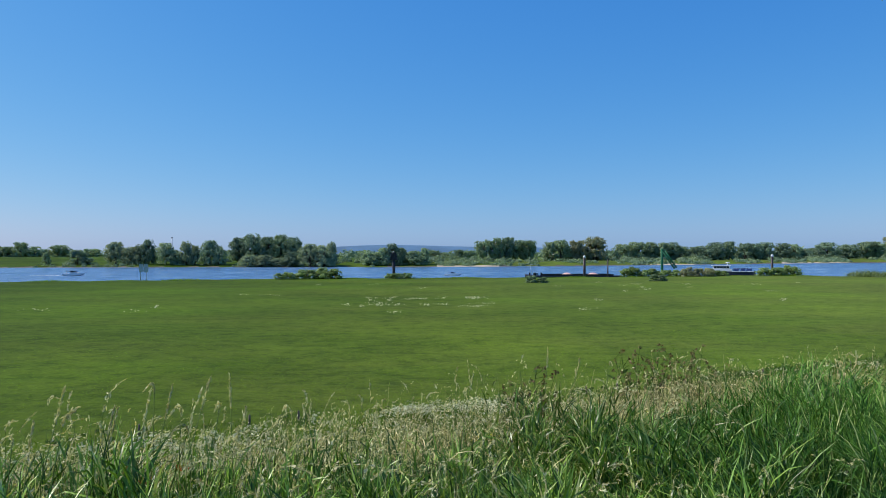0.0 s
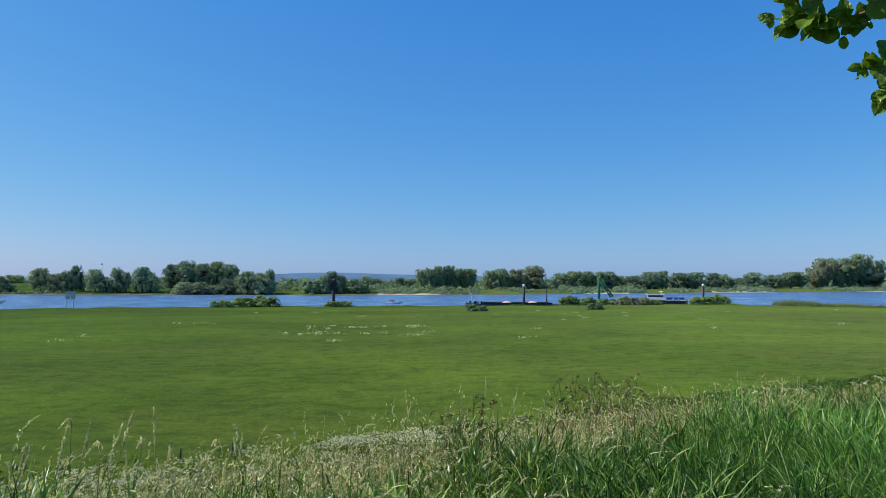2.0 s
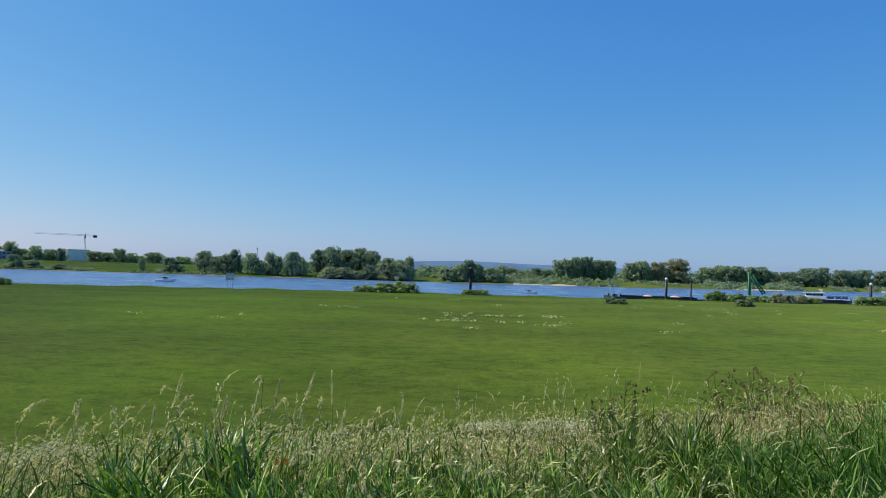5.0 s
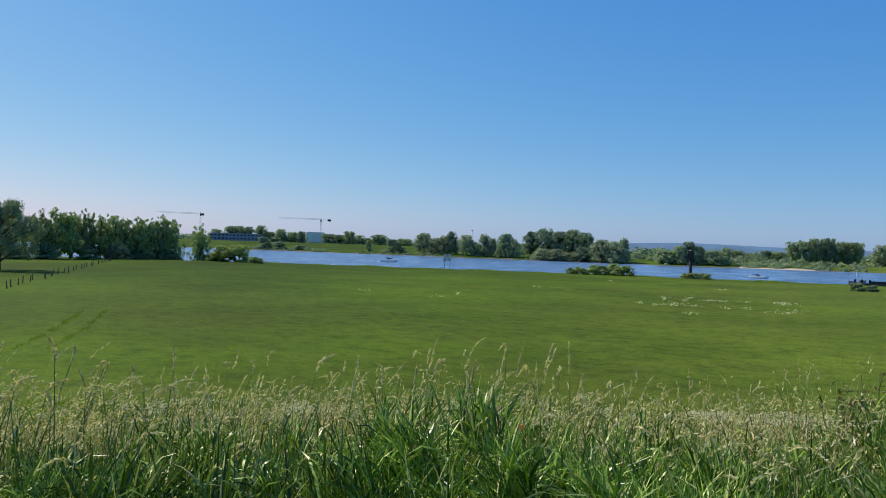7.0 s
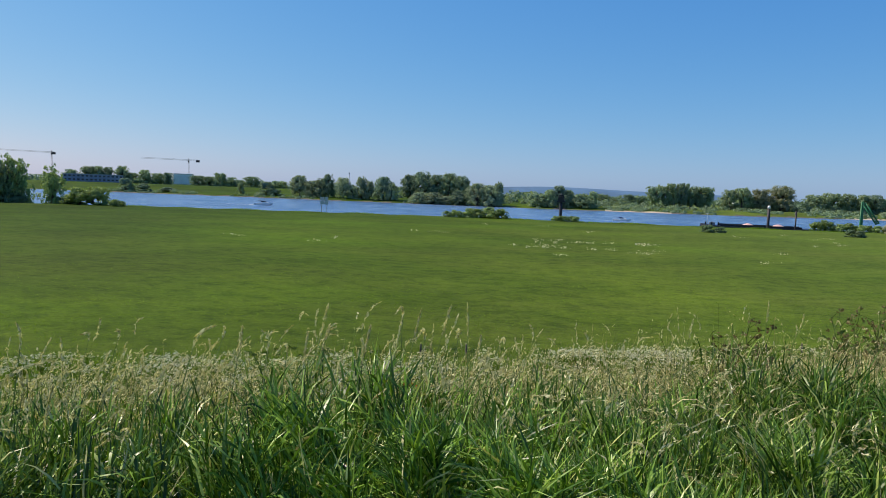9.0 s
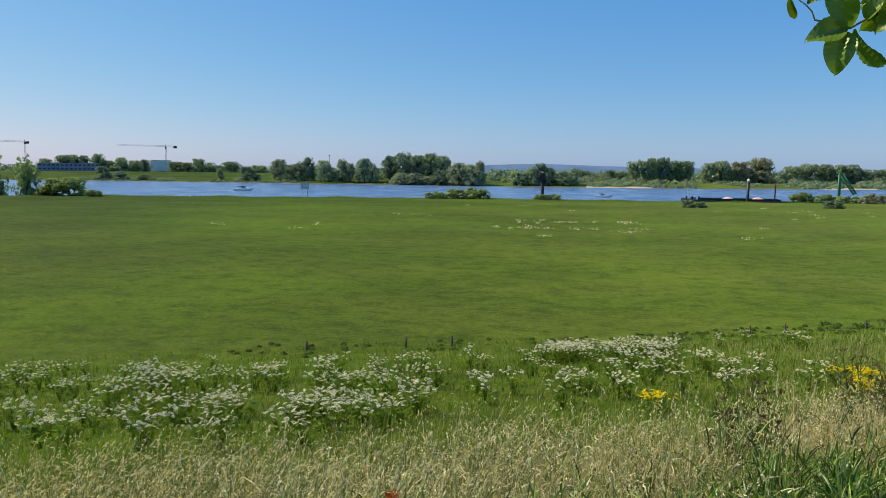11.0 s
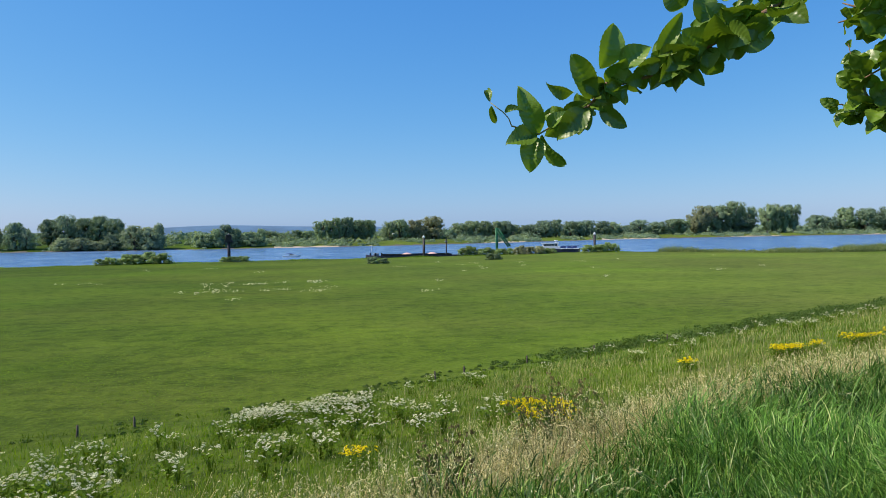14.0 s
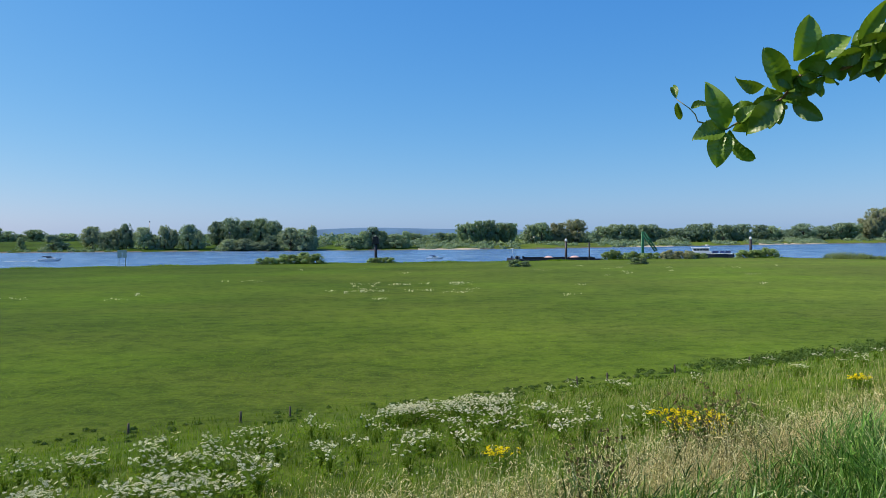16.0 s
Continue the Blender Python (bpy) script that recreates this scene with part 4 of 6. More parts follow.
# ---- far shore: works and buildings ----
def building(x, y, wide, deep, high, base, turn, material, label, cols, storeys):
    root = thing("building", x, y, base, label, "building", turn=turn)
    bm = bmesh.new()
    box(bm, -wide / 2, wide / 2, -deep / 2, deep / 2, 0, high)
    wall = part("wall", bm, material, root)
    bm = bmesh.new()
    box(bm, -wide / 2 - 0.3, wide / 2 + 0.3, -deep / 2 - 0.3, deep / 2 + 0.3, high, high + 0.5)
    part("roof", bm, M_GREY, root)
    step = wide / cols
    for r in range(storeys):
        for c in range(cols):
            bm = bmesh.new()
            x0, z0 = -wide / 2 + (c + 0.22) * step, (r + 0.35) * high / storeys
            box(bm, x0, x0 + step * 0.56, -deep / 2 - 0.12, -deep / 2 + 0.05, z0, z0 + 0.42 * high / storeys)
            part("window", bm, M_GLASS, wall)
    return root


building(-517, 785, 23, 16, 12.5, 6.0, 33, M_PALE, "pale grey blank block under construction beyond the dyke", 6, 0)
building(-566, 687, 60, 16, 8.0, 5.5, 40, M_SLATE, "long low blue-grey hall beyond the dyke", 14, 2)
building(101, 634, 5, 7, 4.0, 2.9, 0, M_WHITE, "small white house among far trees", 2, 1)


def tower_crane(x, y, top, jib, counter, turn):
    base = height_at(x, y)
    root = thing("tower_crane", x, y, base, "grey and red tower crane with a long jib", "crane", "tower cranes", turn)
    h = top - base
    for dx in (-0.8, 0.8):
        for dy in (-0.8, 0.8):
            part("mast_leg", tube(bmesh.new(), [(dx, dy, 0), (dx, dy, h - 4)], [0.2, 0.2], 4), M_RUST, root)
    n = int(h / 3)
    for i in range(n):
        z = i * (h - 4) / n
        part("mast_brace", tube(bmesh.new(), [(-0.8, -0.8, z), (0.8, -0.8, z + (h - 4) / n)], [0.12, 0.12], 4), M_RUST, root)
    part("peak", tube(bmesh.new(), [(0, 0, h - 5), (0, 0, h)], [0.6, 0.2], 5), M_STEEL, root)
    for dz in (-3.6, -2.2):
        chord = part("jib_chord", tube(bmesh.new(), [(counter, 0, h + dz), (-jib, 0, h + dz + 0.6)], [0.2, 0.12], 4), M_STEEL, root)
    for i in range(24):
        x0 = -jib * i / 24
        part("jib_brace", tube(bmesh.new(), [(x0, 0, h - 3.6), (x0 - jib / 24, 0, h - 2.0)], [0.07, 0.07], 4), M_GREY, chord)
    bm = bmesh.new()
    box(bm, counter - 5, counter, -1.2, 1.2, h - 5.6, h - 2.6, 0.1)
    part("counterweight", bm, M_STEEL, root)
    bm = bmesh.new()
    box(bm, -1.2, 1.0, -1.6, -0.4, h - 6.4, h - 4.2, 0.1)
    part("cab", bm, M_STEEL, root)
    return root


tower_crane(-599, 922, 44.0, 64, 15, 33)
tower_crane(-771, 853, 47.5, 64, 5, 42)
root = thing("floodlight_mast", -321, 841, height_at(-321, 841), "thin floodlight mast above distant trees", "mast")
part("pole", tube(bmesh.new(), [(0, 0, 0), (0, 0, 24)], [0.5, 0.4], 6), M_GREY, root)
bm = bmesh.new()
box(bm, -0.8, 0.8, -0.3, 0.3, 23.4, 24.6, 0.1)
part("lamp_frame", bm, M_STEEL, root)


# ---- stuff: shrubs along the far shore, far woods ----
def clumps(rng, places, wide, high, per, size):
    n = len(places)
    k = np.repeat(np.arange(n), per)
    way = rng.normal(0, 1, (n * per, 3))
    way[:, 2] = np.abs(way[:, 2]) * 0.9
    way /= np.linalg.norm(way, axis=1, keepdims=True)
    scale = np.stack([wide, wide, high], 1)[k]
    at = places[k] + way * scale * rng.uniform(0.6, 1.05, (n * per, 1))
    return cards(rng, at, way, size)


def stuff(name, verts, faces, material, label, category):
    return tagged(new(name, quads(name, verts, faces, material)), label, category, kind="stuff")


rng = np.random.default_rng(21)
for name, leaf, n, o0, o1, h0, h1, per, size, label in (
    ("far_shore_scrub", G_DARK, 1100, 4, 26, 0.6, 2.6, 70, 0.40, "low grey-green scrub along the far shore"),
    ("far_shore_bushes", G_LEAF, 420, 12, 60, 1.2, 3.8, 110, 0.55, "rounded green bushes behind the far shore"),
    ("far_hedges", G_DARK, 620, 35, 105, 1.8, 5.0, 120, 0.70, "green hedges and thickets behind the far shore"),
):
    x = rng.uniform(-420, 680, n)
    y = np.interp(x, FAR_X, FAR_Y) + rng.uniform(o0, o1, n)
    keep = np.sin(x * 0.045) + 0.6 * np.sin(x * 0.13 + 1) + 0.5 * np.sin(y * 0.11) > -0.45
    keep &= (x > -180) | (y < np.interp(x, FAR_X, FAR_Y) + 16)
    x, y = x[keep], y[keep]
    high = rng.uniform(h0, h1, len(x)) * (1 + 0.35 * np.sin(x * 0.08) * np.sin(x * 0.023))
    v, f = clumps(rng, np.stack([x, y, land(x, y)], 1), high * rng.uniform(0.9, 1.9, len(x)), high, per, size)
    stuff(name, v, f, leaf, label, "scrub")
a = np.radians(rng.uniform(-60, 60, 900))
d = rng.uniform(950, 2200, 900)
x, y = -d * np.sin(a), d * np.cos(a)
high = rng.uniform(7, 15, 900) * np.where(d > 1400, 1.15, 0.9)
v, f = clumps(rng, np.stack([x, y, land(x, y)], 1), high * rng.uniform(0.8, 1.4, 900), high, 50, 2.2)
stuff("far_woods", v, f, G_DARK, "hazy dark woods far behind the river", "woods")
x = rng.uniform(112, 260, 26000)
y = np.interp(x, NEAR_X, NEAR_Y) - 0.3 - 6 * rng.random(len(x)) ** 1.5
swell = 0.72 + 0.3 * np.sin(x * 0.21) * np.sin(x * 0.083 + 1) + 0.22 * np.sin(x * 0.67)
high = rng.uniform(0.9, 1.7, len(x)) * swell * (1.05 + 0.4 * smooth((x - 130) / 50))
v, f, _, _ = blades(rng, np.stack([x, y, land(x, y) - 0.05], 1), high * 1.35, rng.uniform(0.05, 0.10, len(x)), rng.uniform(0.1, 0.9, len(x)), 2)
stuff("bank_reeds", v, f, G_REED, "olive green reeds along the near bank", "reeds")
x = rng.uniform(114, 260, 420)
y = np.interp(x, NEAR_X, NEAR_Y) - 0.3 - 5.5 * rng.random(len(x))
high = rng.uniform(0.9, 1.9, len(x)) * (0.8 + 0.4 * np.sin(x * 0.21) * np.sin(x * 0.083 + 1)) * (1.05 + 0.3 * smooth((x - 130) / 50))
v, f = clumps(rng, np.stack([x, y, land(x, y)], 1), high * rng.uniform(0.7, 1.2, len(x)), high, 70, 0.16)
stuff("bank_scrub", v, f, G_REED, "grey-green bushy herbs among the bank reeds", "scrub")
x = rng.uniform(-130, 112, 18000)
y = np.interp(x, NEAR_X, NEAR_Y) + 0.5 - 7 * rng.random(len(x))
v, f, _, _ = blades(rng, np.stack([x, y, land(x, y) - 0.05], 1), rng.uniform(0.12, 0.5, len(x)) * (0.7 + 0.9 * np.sin(x * 0.3) * np.sin(x * 0.11)), rng.uniform(0.06, 0.13, len(x)), rng.uniform(0.1, 0.7, len(x)), 2)
stuff("bank_fringe", v, f, G_SHORT, "rough grass fringe along the near bank", "grass")

# ---- grass ----
def scatter(rng, n, r0, r1, s0, s1, ragged=0.35):
    """Points between two lines along the dyke, in the camera's wedge of view, thinning out away from the camera."""
    a, d = np.radians(rng.uniform(-72, 68, n)), np.exp(rng.uniform(math.log(r0), math.log(r1), n))
    x, y = -d * np.sin(a), d * np.cos(a)
    s = down_slope(x, y) + ragged * np.sin(x * 0.9) + 0.7 * ragged * np.sin(x * 2.3 + 1) - 0.5 * smooth((-x - 1.5) / 3)
    keep = (s > s0) & (s < s1)
    x, y = x[keep], y[keep]
    return np.stack([x, y, land(x, y) - 0.02], 1), d[keep]


rng = np.random.default_rng(3)
def belt(x, y, drop=0.38):
    """Full height of the tall grass at a place on the upper slope."""
    edge = np.interp(x, [-2, 0, 1.5, 3, 6], [3.2, 3.9, 4.3, 4.6, 4.7])
    low = drop * smooth((down_slope(x, y) - edge + 0.3) / 0.9)
    return np.interp(x, [-1, 0.3, 2, 4, 7, 14], [1.05, 1.03, 0.97, 0.88, 0.80, 0.74]) - low + 0.10 * np.sin(x * 1.9 + 0.5) * np.sin(y * 2.3) + 0.05 * np.sin(x * 5.3) * np.sin(y * 4.1)


def tufted(rng, p, cell, pull):
    """Draws the roots together into tufts; also a number from 0 to 1 for each tuft."""
    u, v = 0.8 * p[:, 0] + 0.6 * p[:, 1] + 0.5 * cell * np.sin(p[:, 1] * 7), 0.8 * p[:, 1] - 0.6 * p[:, 0] + 0.5 * cell * np.sin(p[:, 0] * 6)
    i, j = np.floor(u / cell), np.floor(v / cell)
    h1, h2 = np.modf(np.abs(np.sin(i * 12.9898 + j * 78.233) * 43758.5))[0], np.modf(np.abs(np.sin(i * 39.35 + j * 11.13) * 24634.6))[0]
    du, dv = (i + h1) * cell - u, (j + h2) * cell - v
    p[:, 0] += pull * (0.8 * du - 0.6 * dv)
    p[:, 1] += pull * (0.6 * du + 0.8 * dv)
    p[:, 2] = land(p[:, 0], p[:, 1]) - 0.02
    return h1


# lush green belt on the upper slope: upright stems, and broad leaves that bow out from them
def lush_edge(x):
    """How far down the slope the lush grass reaches."""
    return np.interp(x, [-3, -0.4, 0.8, 2.5, 4], [2.4, 2.5, 3.15, 3.75, 4.2])


p, d = scatter(rng, 60000, 1.35, 42, 1.25, 4.75)
s = down_slope(p[:, 0], p[:, 1])
keep = ((p[:, 0] < 1.2) | (s > 1.95)) & (s < lush_edge(p[:, 0]) + rng.normal(0, 0.18, len(p)))
p, d = p[keep], d[keep]
own = tufted(rng, p, 0.19, 0.35)
full = belt(p[:, 0], p[:, 1]) * (0.82 + 0.18 * own) * rng.uniform(0.72, 1.0, len(p))
v, f, _, _ = blades(rng, p, full, rng.uniform(0.003, 0.0055, len(p)) * np.maximum(1, (d / 4.2) ** 0.6), rng.uniform(0.02, 0.25, len(p)), 4, taper=0.5)
stuff("tall_grass", v, f, G_BLADE, "tall lush green grass on the upper dyke slope", "grass")

p, d = scatter(rng, 860000, 1.35, 42, 1.25, 4.85)
s = down_slope(p[:, 0], p[:, 1])
keep = ((p[:, 0] < 1.2) | (s > 1.95)) & (s < lush_edge(p[:, 0]) + rng.normal(0, 1, len(p)) * np.interp(p[:, 0], [0.3, 1.2], [0.32, 0.15]))
keep &= rng.random(len(p)) < np.interp(p[:, 0], [-2, 0, 1.2], [0.85, 0.9, 1.0])
p, d = p[keep], d[keep]
own = tufted(rng, p, 0.21, 0.3)
east = smooth((p[:, 0] - 0.6) / 1.4)
full = belt(p[:, 0], p[:, 1]) * (0.80 + 0.18 * own)
long = rng.uniform(0.08, 0.25, len(p)) * (1 + 0.35 * east) * np.maximum(1, (d / 6) ** 0.25)
broad = rng.uniform(0.0040, 0.0102, len(p)) * (1 - 0.22 * east) * np.maximum(1, (d / 4.5) ** 0.6)
p[:, 2] += np.maximum(0.05, full * (0.30 + 0.66 * rng.random(len(p)) ** 0.75) - 0.55 * long)
lodge = 2.4 + 1.9 * np.sin(p[:, 0] * 1.3 + 0.7) + 1.6 * np.sin(p[:, 1] * 1.7 + p[:, 0] * 0.6)
turn = np.where(rng.random(len(p)) < 0.25 + 0.35 * east, lodge + rng.normal(0, 0.5, len(p)), rng.uniform(0, 2 * np.pi, len(p)))
rise = rng.uniform(0.75, 1.5, len(p))
bend = np.where(rng.random(len(p)) < 0.55, rng.uniform(0.1, 0.8, len(p)), rng.uniform(0.8, 2.3, len(p)))
reedy = rng.random(len(p)) < smooth((p[:, 0] - 0.3) / 1.2)
for name, pick, leaf, label in (("grass_leaves", ~reedy, G_BLADE, "broad bent leaves of the tall green grass"), ("reed_grass_leaves", reedy, G_SEDGE, "dark blue-green leaves of the dense lush grass")):
    stuff(name, *arched(rng, p[pick], long[pick], broad[pick], turn[pick], rise[pick], bend[pick], 3), leaf, label, "grass")

# straw-coloured belt with seed heads
p, d = scatter(rng, 420000, 1.9, 60, 1.7, 5.0)
more, far_off = scatter(rng, 300000, 3.5, 60, 4.2, 5.6)
p, d = np.concatenate([p, more[more[:, 0] > 0.8]]), np.concatenate([d, far_off[more[:, 0] > 0.8]])
s = down_slope(p[:, 0], p[:, 1])
fringe = (s < np.interp(p[:, 0], [0, 2, 5], [5.0, 5.3, 5.6]))
p, d, s = p[fringe], d[fringe], s[fringe]
lush = np.interp(s, [1.6, 2.0, 2.5], [0.01, 0.10, 0.45]) * np.interp(p[:, 0], [-3, -0.3, 0.3, 1.0, 2], [1.0, 0.85, 0.30, 0.07, 0.01])
keep = rng.random(len(p)) < np.maximum(lush, np.interp(p[:, 0], [0, 2], [0.65, 0.95]) * smooth((s - lush_edge(p[:, 0]) + 0.12) / 0.3))
p, d = p[keep], d[keep]
own = tufted(rng, p, 0.16, 0.5)
h = rng.uniform(0.5, 1.0, len(p)) * belt(p[:, 0], p[:, 1], 0.17) * (0.91 + 0.18 * own)
w = rng.uniform(0.0018, 0.0045, len(p)) * np.maximum(1, (d / 3.6) ** 0.8)
lean = rng.uniform(0.05, 0.6, len(p))
v, f, tip, way = blades(rng, p, h, w, lean, wind=(0.9, 0.4), taper=0.8)
green = np.repeat(rng.random(len(p)) < np.interp(p[:, 0], [-1.0, 0.4, 1.5, 3.0], [0.55, 0.42, 0.15, 0.06]), 3)
stuff("dry_grass", v, f[~green], G_STRAW, "dry straw-coloured grass with seed heads", "grass")
stuff("green_grass_stems", v, f[green], G_STEM, "thin green stems among the dry grass", "grass")

# bright dry fringe that follows the lower edge of the lush grass
q, far_off = scatter(rng, 420000, 3.2, 60, 2.9, 5.9)
s = down_slope(q[:, 0], q[:, 1]) - lush_edge(q[:, 0])
keep = (q[:, 0] > 0.6) & (s > -0.1) & (s < 0.95 + 0.25 * np.sin(q[:, 0] * 1.9)) & (rng.random(len(q)) < 0.75)
q, far_off = q[keep], far_off[keep]
own = tufted(rng, q, 0.22, 0.5)
tall = rng.uniform(0.5, 1.0, len(q)) * np.interp(q[:, 0], [0.6, 2, 4, 7, 14], [0.92, 0.90, 0.84, 0.78, 0.72]) * (0.8 + 0.25 * own)
v, f, ends, lay = blades(rng, q, tall, rng.uniform(0.0018, 0.004, len(q)) * np.maximum(1, (far_off / 3.6) ** 0.8), rng.uniform(0.05, 0.5, len(q)), taper=0.7)
stuff("dry_fringe", v, f, G_FRINGE, "pale dry fringe of tall grass beside the lush grass", "grass")

# withered leaves that curl off the dry stems
pick = rng.random(len(p)) < 0.55
q = p[pick]
n = len(q)
q[:, 2] += h[pick] * rng.uniform(0.35, 0.9, n)
stuff("dry_leaves", *arched(rng, q, rng.uniform(0.06, 0.17, n), rng.uniform(0.003, 0.0065, n) * np.maximum(1, (d[pick] / 4) ** 0.7), rng.uniform(0, 6.28, n), rng.uniform(0.5, 1.4, n), rng.uniform(0.6, 3.0, n), 3, 0.8), G_STRAW, "withered curled leaves of the dry grass", "grass")


def ears(rng, tip, way, long, per, thick, droop, scale):
    """Drooping ears: many small scales laid along a bowed line that goes on from each tip."""
    way = way / np.linalg.norm(way, axis=1, keepdims=True)
    k = np.repeat(np.arange(len(tip)), per)
    along = rng.random(len(k))
    hang = np.stack([np.cos(droop * 40), np.sin(droop * 40), 0 * droop], 1)[k]
    at = tip[k] + way[k] * (long[k] * (along - 0.15))[:, None]
    fall = (droop[k] * long[k] * along**2)[:, None]
    at += hang * fall * 0.8
    at[:, 2] -= fall[:, 0]
    at += rng.normal(0, 1, at.shape) * (thick[k] * np.sin(np.pi * np.clip(along * 0.9 + 0.1, 0, 1)))[:, None]
    lie = way[k] + hang * (1.4 * droop[k] * along)[:, None] + rng.normal(0, 0.35, at.shape)
    lie[:, 2] -= 1.6 * droop[k] * along
    lie /= np.linalg.norm(lie, axis=1, keepdims=True)
    across = np.cross(lie, rng.normal(0, 1, at.shape))
    across /= np.linalg.norm(across, axis=1, keepdims=True)
    size = rng.uniform(0.6, 1.2, (len(k), 1)) * scale[k][:, None]
    v = np.stack([at - lie * size, at + across * 0.30 * size, at + lie * size, at - across * 0.30 * size], 1)
    return v.reshape(-1, 3), np.arange(4 * len(k)).reshape(-1, 4)


pick = rng.random(len(p)) < 0.42
n = pick.sum()
grow = np.maximum(1, (d[pick] / 5) ** 0.7)
stuff("dry_seed_heads", *ears(rng, tip[pick], way[pick], rng.uniform(0.04, 0.10, n), 5, 0.0024 * grow, rng.uniform(0.1, 1.1, n), 0.0085 * grow), G_HEAD, "small pale seed heads over the dry grass", "grass")

# stalks with ears that stand among the lush grass and over it
p, d = scatter(rng, 9000, 1.7, 16, 1.5, 4.9)
keep = (rng.random(len(p)) < np.interp(p[:, 0], [-2.0, -0.6, 0.4, 4], [0.75, 0.30, 0.10, 0.08])) & ((p[:, 0] < 1.2) | (down_slope(p[:, 0], p[:, 1]) > 4.1))
p, d = p[keep], d[keep]
h = belt(p[:, 0], p[:, 1]) * rng.uniform(0.80, 1.07, len(p)) * np.interp(p[:, 0], [-2.4, -1.5], [1.08, 1.0])
v, f, tip, way = blades(rng, p, h, rng.uniform(0.0028, 0.0045, len(p)) * np.maximum(1, d / 4), rng.uniform(0.05, 0.4, len(p)), 6, wind=(0.9, 0.5), taper=0.55)
stuff("seeding_stalks", v, f, G_STEM, "green grass stalks with long seed heads", "grass")
grow = np.maximum(1, (d / 4) ** 0.7)
stuff("feathery_seed_heads", *ears(rng, tip, way, rng.uniform(0.07, 0.14, len(p)), 34, 0.0026 * grow, rng.uniform(0.0, 1.0, len(p)), 0.0075 * grow), G_HEAD, "feathery pale seed heads on grass stalks", "grass")


def grass_stalk(x, y, top, seed):
    """One tall stalk that stands out of the belt, with a long ear and a leaf or two."""
    rng = np.random.default_rng(seed)
    bow = rng.normal(0, 0.025, 2) + np.array((0.06, 0.04)) * rng.uniform(-0.3, 1.2)
    x, y = x - 1.4 * bow[0], y - 1.4 * bow[1]  # the ear ends over the place named
    g = height_at(x, y)
    root = thing("grass_stalk", x, y, g, "tall pale grass stalk with a bowed seed head", "grass stalk", "tall grass stalks")
    long = rng.uniform(0.08, 0.14)
    rise = top - g - long * 0.8
    tip = np.array((bow[0], bow[1], rise))
    low = [(-bow[0] * 0.8, -bow[1] * 0.8, -0.03), (-bow[0] * 0.55, -bow[1] * 0.55, rise * 0.4), (bow[0] * 0.05, bow[1] * 0.05, rise * 0.76), tip]
    part("stem", tube(bmesh.new(), low, [0.0026, 0.0023, 0.0019, 0.0012], 5), G_STEM, root)
    way = np.array(((bow[0] * 0.95, bow[1] * 0.95, rise * 0.24),))
    ear = ears(rng, tip[None], way, np.array((long,)), 80, np.array((rng.choice((0.0014, 0.0020, 0.0032)),)), np.array((rng.choice((0.05, 0.25, 0.5, 0.9)),)), np.array((0.0078,)))
    tagged(part("seed_head", quads("seed_head", *ear, G_HEAD), G_HEAD, root), kind="stuff")
    for z in rng.uniform(0.45, 0.85, 2):
        lf = arched(rng, np.array(((0.0, 0.0, rise * z),)), rng.uniform(0.12, 0.22, 1), rng.uniform(0.004, 0.007, 1), rng.uniform(0, 6.28, 1), rng.uniform(0.9, 1.3, 1), rng.uniform(0.4, 2.0, 1))
        part("leaf", quads("leaf", *lf, G_BLADE), G_BLADE, root)


STALKS = (
    (-0.91, 2.24, 6.26),
    (-0.84, 2.29, 6.21),
    (-0.76, 2.34, 6.20),
    (-0.72, 2.34, 6.18),
    (-0.72, 2.39, 6.20),
    (-0.83, 2.19, 6.20),
    (-0.82, 2.24, 6.16),
    (-0.88, 2.14, 6.20),
    (-0.65, 2.44, 6.11),
    (-0.99, 2.15, 6.15),
    (-0.96, 2.04, 6.15),
    (-1.14, 2.15, 6.21),
    (-1.13, 2.15, 6.16),
    (-1.35, 1.75, 6.23),
    (-1.29, 1.85, 6.17),
    (-1.23, 2.05, 6.17),
    (-1.14, 1.98, 6.14),
    (-1.03, 2.25, 6.12),
    (-1.96, 1.36, 6.23),
    (-1.93, 1.23, 6.27),
    (-1.70, 1.48, 6.12),
    (-1.97, 1.50, 6.14),
    (-1.90, 1.11, 6.20),
    (-1.68, 1.77, 6.09),
    (-1.44, 1.70, 6.13),
    (0.57, 3.86, 6.09),
    (0.77, 3.92, 6.06),
    (0.97, 4.09, 6.04),
    (2.58, 4.51, 6.05),
    (2.67, 4.58, 6.00),
    (-0.66, 3.13, 6.01),
    (-0.35, 3.38, 5.93),
)
for i, (x, y, top) in enumerate(STALKS):
    grass_stalk(x, y, top, 300 + i)
pr = random.Random(17)
for i in range(26):  # a thick stand of them on the crest
    grass_stalk(pr.uniform(-2.15, -1.55), pr.uniform(1.05, 1.75), pr.uniform(6.02, 6.21), 400 + i)

# mown crest
p, d = scatter(rng, 90000, 2.5, 20, -1.0, 2.0)
h = rng.uniform(0.05, 0.16, len(p))
v, f, _, _ = blades(rng, p, h, rng.uniform(0.003, 0.006, len(p)) * np.maximum(1, d / 6), rng.uniform(0.2, 0.8, len(p)), 2)
stuff("mown_grass", v, f, G_SHORT, "short bright green grass on the dyke top", "grass")

